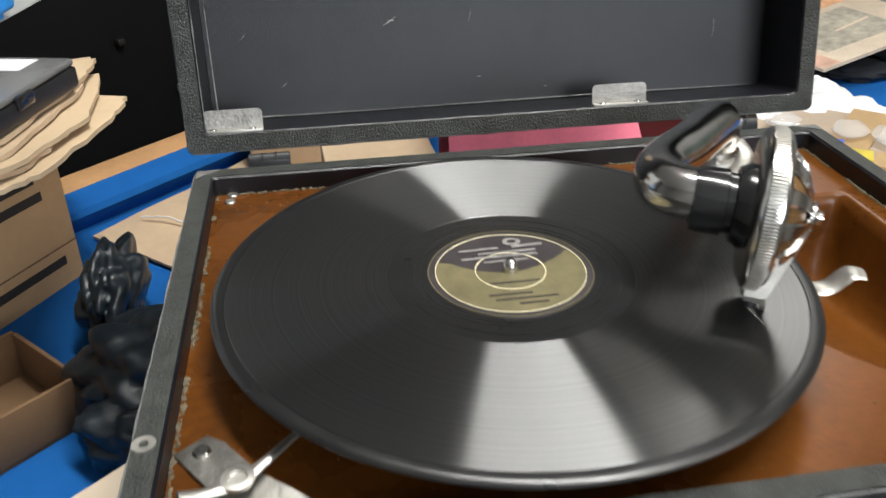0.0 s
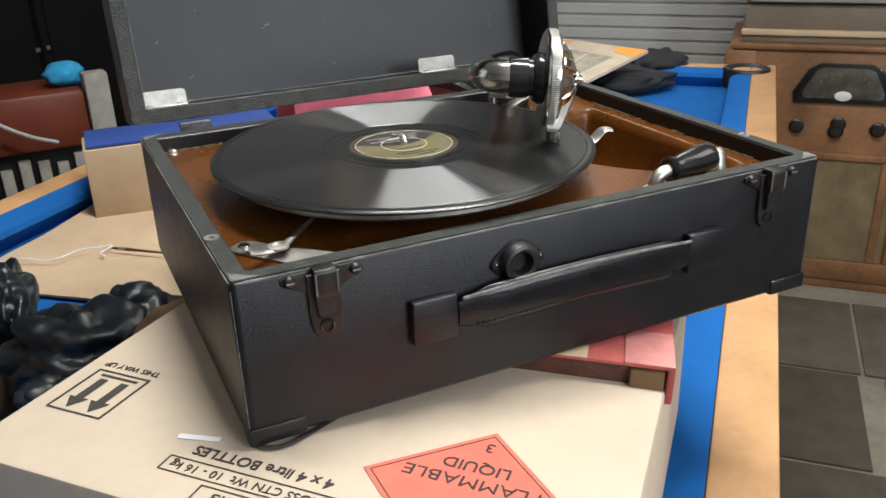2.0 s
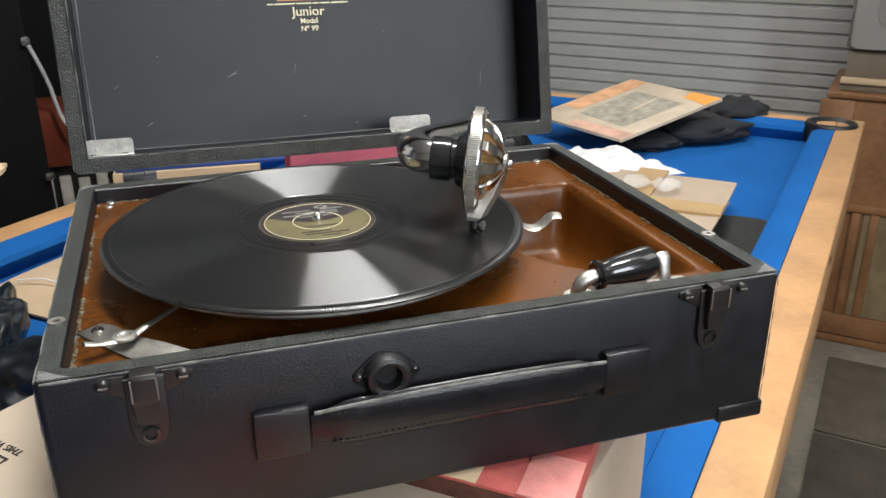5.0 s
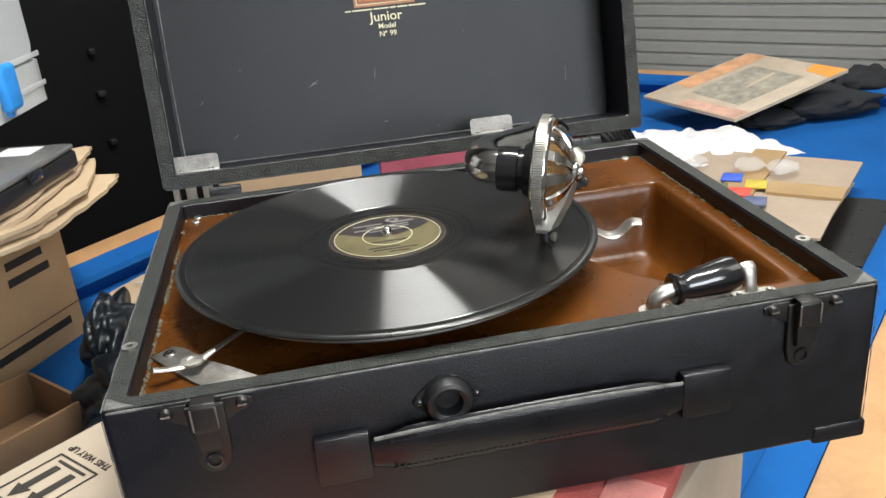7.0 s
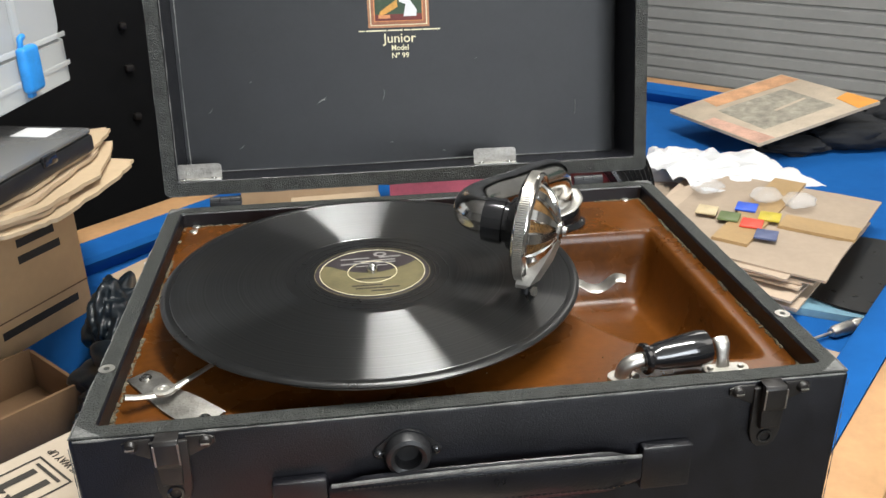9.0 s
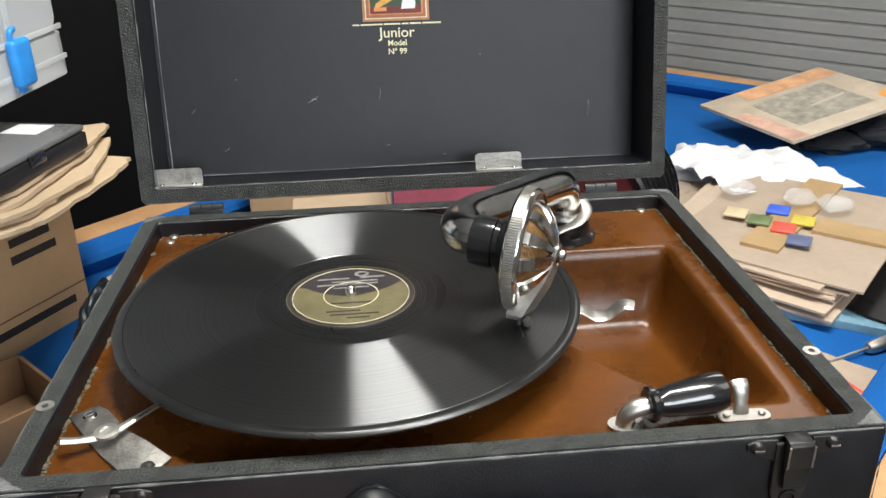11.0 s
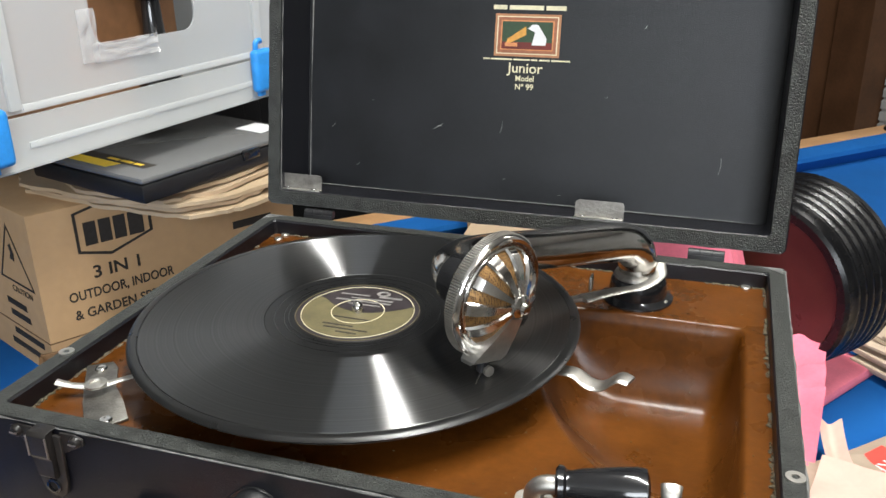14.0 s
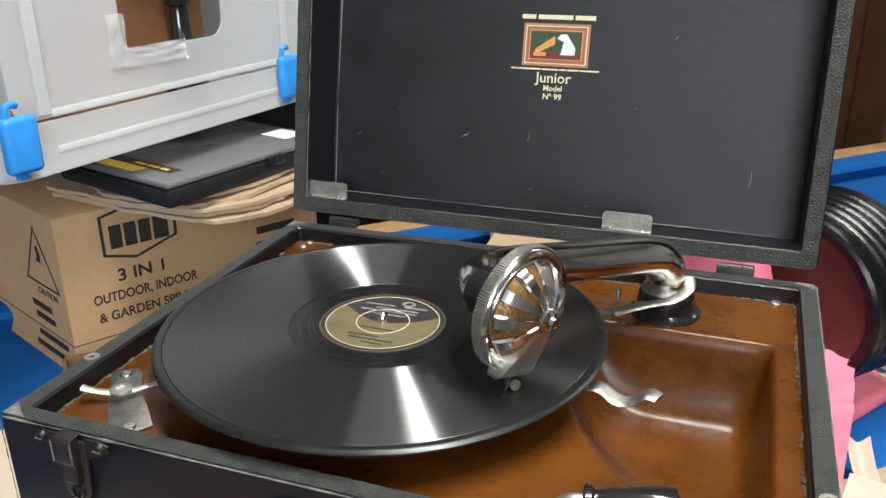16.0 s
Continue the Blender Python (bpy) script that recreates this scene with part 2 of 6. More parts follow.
def along(p, q):
    """Matrix whose z axis runs from p towards q."""
    dv = Vector(q) - Vector(p)
    return Matrix.Translation(p) @ dv.to_track_quat("Z", "Y").to_matrix().to_4x4()


def rod(p, q, r0, r1=None, seg=20, bm=None):
    r1 = r0 if r1 is None else r1
    n = (Vector(q) - Vector(p)).length
    return lathe([(0, 0), (r0 * 0.9, 0), (r0, r0 * 0.1), (r1, n - r1 * 0.1), (r1 * 0.9, n), (0, n)], seg, bm, along(p, q))


def sweep(points, radius, seg=20, steps=8, bm=None, flat=1.0):
    """Round tube along a smooth line through points; radius a number or one for each point."""
    bm = bm or B()
    P = [Vector(p) for p in points]
    R = list(radius) if isinstance(radius, (list, tuple)) else [radius] * len(P)
    line, rad = [], []
    for i in range(len(P) - 1):
        a, b, c, e = P[max(i - 1, 0)], P[i], P[i + 1], P[min(i + 2, len(P) - 1)]
        for k in range(steps):
            t = k / steps
            line.append(0.5 * ((2 * b) + (c - a) * t + (2 * a - 5 * b + 4 * c - e) * t * t + (3 * b - a - 3 * c + e) * t ** 3))
            rad.append(R[i] + (R[i + 1] - R[i]) * t)
    line.append(P[-1])
    rad.append(R[-1])
    up, rings = Vector((0, 0, 1)), []
    for i, p in enumerate(line):
        tn = (line[min(i + 1, len(line) - 1)] - line[max(i - 1, 0)]).normalized()
        side = tn.cross(up)
        if side.length < 1e-3:
            side = tn.cross(Vector((0, 1, 0)))
        side.normalize()
        top = side.cross(tn).normalized()
        rings.append([bm.verts.new(p + rad[i] * (math.cos(2 * math.pi * k / seg) * side + flat * math.sin(2 * math.pi * k / seg) * top)) for k in range(seg)])
    for a, b in zip(rings, rings[1:]):
        for k in range(seg):
            j = (k + 1) % seg
            bm.faces.new((a[k], a[j], b[j], b[k]))
    bm.faces.new(rings[0][::-1])
    bm.faces.new(rings[-1])
    return bm


def plate(outline, z0, z1, bevel=0.0, bm=None):
    """Flat plate: an outline in the xy plane, from z0 up to z1."""
    bm = bm or B()
    lo = [bm.verts.new((x, y, z0)) for x, y in outline]
    hi = [bm.verts.new((x, y, z1)) for x, y in outline]
    bm.faces.new(lo[::-1])
    top = bm.faces.new(hi)
    n = len(lo)
    for i in range(n):
        j = (i + 1) % n
        bm.faces.new((lo[i], lo[j], hi[j], hi[i]))
    if bevel:
        bmesh.ops.bevel(bm, geom=list(top.edges), offset=bevel, segments=2, affect="EDGES", profile=0.5)
    return bm


def rounded(x0, x1, y0, y1, r, k=6):
    out = []
    for cx, cy, a in ((x1 - r, y1 - r, 0), (x0 + r, y1 - r, 90), (x0 + r, y0 + r, 180), (x1 - r, y0 + r, 270)):
        out += [(cx + r * math.cos(radians(a + 90 * i / k)), cy + r * math.sin(radians(a + 90 * i / k))) for i in range(k + 1)]
    return out


def disc(r, k=32, cx=0.0, cy=0.0, sy=1.0):
    return [(cx + r * math.cos(2 * math.pi * i / k), cy + sy * r * math.sin(2 * math.pi * i / k)) for i in range(k)]


def ring_plate(outer, inner, z0, z1):
    """Plate with a hole; outer and inner outlines have the same number of points."""
    bm = B()
    n = len(outer)
    V = [[bm.verts.new((x, y, z)) for x, y in o] for o, z in ((outer, z0), (outer, z1), (inner, z1), (inner, z0))]
    for a in range(4):
        for i in range(n):
            j = (i + 1) % n
            bm.faces.new((V[a][i], V[a][j], V[(a + 1) % 4][j], V[(a + 1) % 4][i]))
    return bm


def letters(text, size, m, material, parent, name="print", width=None, thick=0.0002, shear=0.0, bold=0.0):
    """Writing as a thin mesh in the built-in font, centred, in the plane of m."""
    cu = bpy.data.curves.new(name, "FONT")
    cu.body, cu.size, cu.align_x, cu.align_y, cu.extrude, cu.shear, cu.offset = text, size, "CENTER", "CENTER", thick, shear, bold
    cu.resolution_u = 4
    tmp = new("tmp", cu)
    me = bpy.data.meshes.new_from_object(tmp.evaluated_get(bpy.context.evaluated_depsgraph_get()))
    bpy.data.objects.remove(tmp)
    if width:
        xs = [v.co.x for v in me.vertices]
        k = width / (max(xs) - min(xs))
        me.transform(Matrix.Diagonal((k, 1, 1, 1)))
    me.transform(m)
    me.materials.clear()
    me.materials.append(material)
    ob = new(name, me)
    ob.parent = parent
    return ob


def sheet(w, h, nx, ny, fn, thick=0.0015):
    """Bent sheet of card or cloth: fn(u, v) gives its height, u and v from 0 to 1."""
    bm = B()
    top = [[bm.verts.new(((i / nx - 0.5) * w, (j / ny - 0.5) * h, fn(i / nx, j / ny))) for i in range(nx + 1)] for j in range(ny + 1)]
    low = [[bm.verts.new((v.co.x, v.co.y, v.co.z - thick)) for v in row] for row in top]
    for j in range(ny):
        for i in range(nx):
            bm.faces.new((top[j][i], top[j][i + 1], top[j + 1][i + 1], top[j + 1][i]))
            bm.faces.new((low[j][i], low[j + 1][i], low[j + 1][i + 1], low[j][i + 1]))
    for j in range(ny):
        bm.faces.new((top[j][0], top[j + 1][0], low[j + 1][0], low[j][0]))
        bm.faces.new((top[j][nx], low[j][nx], low[j + 1][nx], top[j + 1][nx]))
    for i in range(nx):
        bm.faces.new((top[0][i], low[0][i], low[0][i + 1], top[0][i + 1]))
        bm.faces.new((top[ny][i], top[ny][i + 1], low[ny][i + 1], low[ny][i]))
    return bm


def smoothstep(a, b, x):
    t = min(1, max(0, (x - a) / (b - a)))
    return t * t * (3 - 2 * t)


# ---- the room: its axes run at 44.4 degrees to the gramophone ----
YAW = 44.4
ROOM = pose(0, 0, 0, 0, 0, YAW)      # local x: down the table, local y: across to its far side
CLOTH, FLOOR = -0.28, -1.08


def room_box(name, x0, x1, y0, y1, z0, z1, material, label, category, kind="structure", bevel=0.0):
    ob = lone(name, box(x0, x1, y0, y1, z0, z1, bevel), material, label, category, ROOM.copy(), kind)
    return ob


floor = room_box("floor", -2.6, 3.3, -2.6, 2.6, FLOOR - 0.1, FLOOR, CONCRETE, "bare grey concrete garage floor", "floor")
room_box("ceiling", -2.6, 3.3, -2.6, 2.6, CEIL, CEIL + 0.1, CEILING, "plain pale garage ceiling", "ceiling")
room_box("wall_east", 3.15, 3.3, -2.6, 2.6, FLOOR, CEIL, WALL, "plain wall behind the roller door", "wall")
room_box("wall_west", -2.6, -2.45, -2.6, 2.6, FLOOR, CEIL, WALL, "plain garage wall", "wall")
win = room_box("window_1", -1.86, -0.34, -2.4495, -2.440, 0.35, 1.45, FILM, "plain garage window behind the camera", "window")
for x0, x1, z0, z1 in ((-1.92, -1.86, 0.29, 1.51), (-0.34, -0.28, 0.29, 1.51), (-1.86, -0.34, 0.29, 0.35), (-1.86, -0.34, 1.45, 1.51), (-1.12, -1.08, 0.35, 1.45)):
    part("window_frame", box(x0, x1, -2.4495, -2.425, z0, z1, 0.004), WALL, win)
room_box("wall_south", -2.45, 3.15, -2.6, -2.45, FLOOR, CEIL, WALL, "plain garage wall", "wall")
room_box("wall_north", -2.45, 3.15, 2.45, 2.6, FLOOR, CEIL, WALL, "plain garage wall", "wall")


def roller_door():
    bm = B()
    pitch, z, rows = 0.0445, FLOOR + 0.02, []
    prof = [(0.0, 0.0), (0.0, 0.006), (0.010, 0.010), (0.010, 0.040), (0.0, 0.0445)]
    while z < 1.3:
        for dx, dz in prof[1:]:
            rows.append((2.93 - dx, z + dz))
        z += pitch
    cols = [[bm.verts.new((x, y, zz)) for x, zz in rows] for y in (-2.3, 1.70)]
    back = [[bm.verts.new((2.945, y, zz)) for x, zz in rows] for y in (-2.3, 1.70)]
    for i in range(len(rows) - 1):
        bm.faces.new((cols[0][i], cols[1][i], cols[1][i + 1], cols[0][i + 1]))
        bm.faces.new((back[0][i], back[0][i + 1], back[1][i + 1], back[1][i]))
    ob = lone("door_1", bm, STEEL_DOOR, "pale grey ribbed steel roller door, closed", "roller door", ROOM.copy(), "structure", smooth=20)
    return ob


roller_door()
room_box("trim", 2.80, 2.95, 1.705, 1.86, FLOOR, CEIL, FRAME_WOOD, "dark brown timber door jamb", "door jamb")


def pool_table():
    t = thing("pool_table", *(ROOM @ Vector((0.7, 0.26, FLOOR))), "pool table with bright blue cloth and orange timber rails", "pool table", YAW)
    o = Vector((0.7, 0.26, FLOOR))

    def P(name, bm, material, label=""):
        return part(name, bm, material, t, label, 35, Matrix.Translation(-o))
    X0, X1, Y0, Y1 = -0.42, 1.75, -0.221, 0.755
    top = CLOTH + 0.038
    P("bed", box(X0, X1, Y0, Y1, CLOTH - 0.04, CLOTH), BAIZE, "flat blue cloth bed")
    w, c, g = 0.052, 0.045, 0.06

    def cushion(p, q, inward):
        """Cushion with a sloping nose from p to q."""
        bm = B()
        p, q, n = Vector((*p, 0)), Vector((*q, 0)), Vector((*inward, 0))
        prof = [(0, 0.038), (0.030, 0.037), (0.042, 0.032), (0.045, 0.024), (0.040, 0.016), (0.028, 0.0), (0, 0.0)]
        ends = [[bm.verts.new(e + n * a + Vector((0, 0, CLOTH + b))) for a, b in prof] for e in (p, q)]
        for i in range(len(prof)):
            j = (i + 1) % len(prof)
            bm.faces.new((ends[0][i], ends[0][j], ends[1][j], ends[1][i]))
        bm.faces.new(ends[0])
        bm.faces.new(ends[1][::-1])
        return bm
    P("cushion", cushion((X0 + g, Y0), (X1 - g, Y0), (0, 1)), BAIZE)
    P("cushion", cushion((X0 + g, Y1), (X1 - g, Y1), (0, -1)), BAIZE)
    P("cushion", cushion((X1, Y0 + g), (X1, Y1 - g), (-1, 0)), BAIZE)
    P("cushion", cushion((X0, Y0 + g), (X0, Y1 - g), (1, 0)), BAIZE)
    P("rail", box(X0 - w, X1 + w, Y0 - w, Y0 - 0.0005, CLOTH - 0.09, top, 0.003), RAIL)
    P("rail", box(X0 - w, X1 + w, Y1 + 0.0005, Y1 + w, CLOTH - 0.09, top, 0.003), RAIL)
    P("rail", box(X1 + 0.0005, X1 + w, Y0, Y1, CLOTH - 0.09, top - 0.001, 0.003), RAIL)
    P("rail", box(X0 - w, X0 - 0.0005, Y0, Y1, CLOTH - 0.09, top - 0.001, 0.003), RAIL)
    for x, y in ((X0, Y0), (X0, Y1), (X1, Y0), (X1, Y1)):
        sx = -1 if x == X0 else 1
        sy = -1 if y == Y0 else 1
        bm = lathe([(0.052, -0.036), (0.053, 0.0), (0.050, 0.005), (0.042, 0.006), (0.036, 0.002), (0.030, -0.004), (0.0, -0.006)], 24, None, Matrix.Translation((x - sx * 0.010, y - sy * 0.010, top)))
        P("pocket", bm, BLACK_MATT, "black plastic corner pocket")
    P("apron", box(X0, X1, Y0, Y1, CLOTH - 0.25, CLOTH - 0.042), FRAME_WOOD)
    for x in (X0 + 0.08, X1 - 0.08):
        for y in (Y0 + 0.08, Y1 - 0.08):
            P("leg", box(x - 0.05, x + 0.05, y - 0.05, y + 0.05, FLOOR, CLOTH - 0.25, 0.006), FRAME_WOOD)
    return t


pool_table()


# ---- the gramophone: x along its front, y to its hinges, z = 0 at the rim ----
W, D, H = 0.384, 0.294, 0.092
BOARD_Z = -0.011
gram = thing("portable_gramophone", W / 2, D / 2, -H, "open black portable gramophone with brown motor board and chrome tone arm", "gramophone")
GO = Matrix.Translation((-W / 2, -D / 2, H))


def G(name, bm, material, parent=None, label="", smooth=35):
    return part(name, bm, material, parent or gram, label, smooth, GO)


def case_body():
    """Hollow wooden tray: four walls and a bottom, rounded along its edges."""
    bm = B()
    n = 6
    outer = rounded(0, W, 0, D, 0.004, n)
    inner = rounded(0.0115, W - 0.0115, 0.0115, D - 0.0115, 0.003, n)
    def ins(o, k):
        return [(W / 2 + (x - W / 2) * (1 - k / W * 2), D / 2 + (y - D / 2) * (1 - k / D * 2)) for x, y in o]
    levels = [(ins(outer, 0.003), -H), (outer, -H + 0.003), (outer, -0.0022), (ins(outer, 0.0006), -0.0006), (ins(outer, 0.002), 0.0), (ins(inner, -0.001), 0.0), (inner, -0.001), (inner, BOARD_Z - 0.004)]
    V = [[bm.verts.new((x, y, z)) for x, y in o] for o, z in levels]
    for a, b in zip(V, V[1:]):
        for i in range(len(a)):
            j = (i + 1) % len(a)
            bm.faces.new((a[i], a[j], b[j], b[i]))
    bm.faces.new(V[0][::-1])
    return bm


body = G("case", case_body(), LEATHER, None, "black leathercloth wooden case")
G("rim", ring_plate(rounded(0.0012, W - 0.0012, 0.0012, D - 0.0012, 0.003), rounded(0.0105, W - 0.0105, 0.0105, D - 0.0105, 0.003), -0.001, 0.0006), LEATHER_RIM, body, "scuffed grey-black rim")


PALE_EDGE = mat("worn_edge", (0.13, 0.13, 0.125), 0.7, vary=0.6, scale=120, bump=0.5, bump_scale=900)


def wear(p, q, r, seed):
    """Worn bare line along an edge, thick and thin by turns."""
    n = 60
    pts = [Vector(p).lerp(Vector(q), i / n) for i in range(n + 1)]
    rad = [max(0.00005, r * (0.55 + 0.9 * noise.noise(Vector((i * 0.35, seed, 0))))) for i in range(n + 1)]
    return sweep(pts, rad, 6, 2)


for i, (p, q) in enumerate((((0.003, 0.0005, -0.0006), (W - 0.003, 0.0005, -0.0006)), ((0.0005, 0.003, -0.0006), (0.0005, D - 0.003, -0.0006)), ((W - 0.0005, 0.003, -0.0006), (W - 0.0005, D - 0.003, -0.0006)), ((0.003, D - 0.0005, -0.0004), (W - 0.003, D - 0.0005, -0.0004)), ((0.0005, 0.0005, -0.004), (0.0005, 0.0005, -H + 0.004)), ((W - 0.0006, 0.0006, -0.004), (W - 0.0006, 0.0006, -H + 0.004)))):
    G("worn_edge", wear(p, q, 0.0008 if i < 4 else 0.0004, i * 3.7), PALE_EDGE, body, "bare worn edge")
for x, y, sx, sy in ((0.002, 0.002, 1, 1), (W - 0.002, 0.002, -1, 1), (0.002, D - 0.002, 1, -1), (W - 0.002, D - 0.002, -1, -1)):
    G("worn_corner", plate([(x, y), (x + sx * 0.013, y), (x + sx * 0.007, y + sy * 0.004), (x + sx * 0.005, y + sy * 0.006), (x, y + sy * 0.010)][::sx * sy], 0.0004, 0.0009), PALE_EDGE, body)


def scoop(x, y):
    """Depth of the sound outlet: steep walls behind and at the right, a floor that rises to a crease."""
    def ease(d, w, k=2.2):
        return (1 - (1 - min(1.0, max(0.0, d) / w)) ** k) * smoothstep(-0.001, 0.0055, d)
    s = 1 - math.hypot((x - 0.362) / 0.1225, (y - 0.2205) / 0.190)
    floor_depth = 0.55 * ease(s, 0.42) + 0.45 * ease(s, 0.25) * smoothstep(0.02, 0.20, y)
    return 0.052 * ease(0.3600 - x, 0.022, 3.4) * ease(0.2205 - y, 0.030, 3.4) * ease(y - 0.036, 0.030) * floor_depth


def board():
    """Pressed brown motor board with the scooped sound outlet at its right."""
    nx, ny = 220, 168
    x0, x1, y0, y1 = 0.0116, W - 0.0116, 0.0116, D - 0.0116
    bm = B()

    rows = []
    for j in range(ny + 1):
        row = []
        for i in range(nx + 1):
            x, y = x0 + (x1 - x0) * i / nx, y0 + (y1 - y0) * j / ny
            row.append(bm.verts.new((x, y, BOARD_Z - scoop(x, y))))
        rows.append(row)
    for j in range(ny):
        for i in range(nx):
            bm.faces.new((rows[j][i], rows[j][i + 1], rows[j + 1][i + 1], rows[j + 1][i]))
    return bm


mb = G("motor_board", board(), BOARD, None, "glossy brown enamelled board with a scooped recess", 60)


def screw(x, y, z, r, parent, axis=(0, 0, 1), material=DULL, name="screw"):
    bm = lathe([(r, 0), (r, 0.0005), (r * 0.8, 0.0012), (r * 0.35, 0.0014), (0.0, 0.0009)], 16, None, along((x, y, z), Vector((x, y, z)) + Vector(axis)))
    return G(name, bm, material, parent)


for x, y in ((0.021, 0.281), (0.360, 0.281), (0.020, 0.272)):
    screw(x, y, BOARD_Z, 0.0032, mb)
for x, y in ((0.0052, 0.061), (W - 0.0052, 0.062)):
    bm = ring_plate(disc(0.0042, 20, x, y), disc(0.0017, 20, x, y), 0.0006, 0.0014)
    G("eyelet", bm, DULL, body, "dull metal eyelet")

DUST = mat("dusty_glue", (0.12, 0.10, 0.065), 0.95, vary=0.5, scale=160, bump=0.8, bump_scale=900)


def crumbs():
    """Line of dried glue and dust where the board meets the walls."""
    bm = B()
    rnd = random.Random(2)
    x0, x1, y0, y1 = 0.0125, W - 0.0125, 0.0125, D - 0.0125
    for (ax, ay), (bx, by) in (((x0, y0), (x1, y0)), ((x1, y0), (x1, y1)), ((x1, y1), (x0, y1)), ((x0, y1), (x0, y0))):
        n = int(math.hypot(bx - ax, by - ay) / 0.0010)
        for i in range(n):
            if noise.noise(Vector((ax * 40 + bx * 9 + i * 0.05, ay * 40, 3))) < -0.12:
                continue
            t = (i + rnd.random()) / n
            r = rnd.uniform(0.0003, 0.0011)
            k = len(bm.verts)
            m = Matrix.Translation((ax + (bx - ax) * t + rnd.uniform(-0.0006, 0.0010), ay + (by - ay) * t + rnd.uniform(-0.0006, 0.0010), BOARD_Z + r * 0.3)) @ Matrix.Rotation(rnd.uniform(0, 3), 4, "Z") @ Matrix.Diagonal((r * rnd.uniform(0.8, 2), r, r * 0.7, 1))
            bmesh.ops.create_icosphere(bm, subdivisions=1, radius=1, matrix=m)
    return bm


def specks():
    bm = B()
    rnd = random.Random(8)
    for i in range(420):
        x, y = rnd.uniform(0.02, W - 0.02), rnd.uniform(0.02, D - 0.02)
        r = rnd.uniform(0.00018, 0.00030 if i % 4 else 0.0006)
        bmesh.ops.create_icosphere(bm, subdivisions=1, radius=r, matrix=Matrix.Translation((x, y, BOARD_Z - scoop(x, y) + r * 0.3)))
    return bm


tagged(G("dust_specks", specks(), DUST, mb, "scattered pale dust", 0), kind="stuff")
tagged(G("dust_line", crumbs(), DUST, mb, "pale dust and dried glue", 0), kind="stuff")

# turntable
CX, CY, RZ = 0.1485, 0.1325, 0.0120
G("turntable", lathe([(0.0, 0.0005), (0.02, 0.002), (0.108, 0.002), (0.1155, 0.003), (0.1170, 0.0045), (0.1170, 0.0080), (0.1155, 0.0090), (0.0, 0.0090)], 96, None, Matrix.Translation((CX, CY, 0))), DULL, None, "nickel turntable plate")
G("spindle", lathe([(0.0034, -0.011), (0.0034, RZ + 0.002), (0.0028, RZ + 0.0045), (0.0012, RZ + 0.006), (0.0, RZ + 0.0062)], 20, None, Matrix.Translation((CX, CY, 0))), CHROME, None, "chrome spindle")

# the record lies on it
rec = thing("gramophone_record", CX, CY, 0.0092, "black shellac record with half-gold label on the turntable", "record")
part("disc", lathe([(0.0035, 0.0), (0.1235, 0.0), (0.1250, 0.0008), (0.1252, 0.0016), (0.1240, 0.0026), (0.1222, 0.0029), (0.1200, 0.0029), (0.1197, 0.0026), (0.0035, 0.0026)], 160), SHELLAC_PLAIN, rec, "smooth black shellac disc")
part("grooved_band", lathe([(0.0522, 0.0026), (0.0526, 0.0029), (0.1192, 0.0029), (0.1196, 0.0026)], 160), SHELLAC, rec, "finely grooved band")
lab = part("label", lathe([(0.0036, 0.0029), (0.0355, 0.0029), (0.0357, 0.0026)], 96), MAROON, rec, "paper label with a dark edge")
# the olive-gold field ends in a curve across the dark part
edge = [(0.0318 * math.cos(radians(a)), 0.0318 * math.sin(radians(a))) for a in range(158, 387, 6)]
curve = [(0.0318 * math.cos(radians(26)) * (1 - 2 * k / 14) + 0.0006 * math.sin(k), 0.0134 - 0.0150 * math.sin(math.pi * k / 14)) for k in range(1, 14)]
part("gold_field", plate(edge + curve, 0.0029, 0.0031), GOLD, lab, "olive-gold printed field")
for r, w in ((0.0353, 0.0004), (0.0322, 0.0003), (0.0152, 0.0004)):
    part("label_ring", ring_plate(disc(r, 72), disc(r - w, 72), 0.0030, 0.0033), GOLD if r > 0.033 else CREAM, lab)
GREY_PRINT = mat("silver_print", (0.20, 0.19, 0.18), 0.5, vary=0.4, scale=200)
for w, x, y, h in ((0.034, -0.002, 0.0125, 0.0011), (0.026, 0.002, 0.0160, 0.0009), (0.018, -0.010, 0.0198, 0.0009), (0.014, 0.012, 0.0205, 0.0013), (0.020, 0.0, 0.0085, 0.0008)):
    part("writing_bar", plate([(x - w / 2, y - h), (x + w / 2, y - h * 0.6), (x + w / 2, y + h), (x - w / 2, y + h * 0.6)], 0.0031, 0.0033), GREY_PRINT, lab)
part("badge_ring", ring_plate(disc(0.0042, 28, 0.006, 0.0248, 0.8), disc(0.0022, 28, 0.006, 0.0248, 0.8), 0.0031, 0.0033), GREY_PRINT, lab)
for w, x, y in ((0.022, 0.0, -0.0095), (0.018, -0.004, -0.0185), (0.026, 0.002, -0.0222), (0.012, 0.004, -0.0260)):
    part("writing_bar", plate([(x - w / 2, y - 0.0006), (x + w / 2, y - 0.0006), (x + w / 2, y + 0.0006), (x - w / 2, y + 0.0006)], 0.0031, 0.0033), INK, lab)
for r in (0.0390, 0.0415, 0.0470):
    part("run_out_groove", ring_plate(disc(r, 96), disc(r - 0.0003, 96), 0.0026, 0.00275), BLACK_GLOSS, rec)

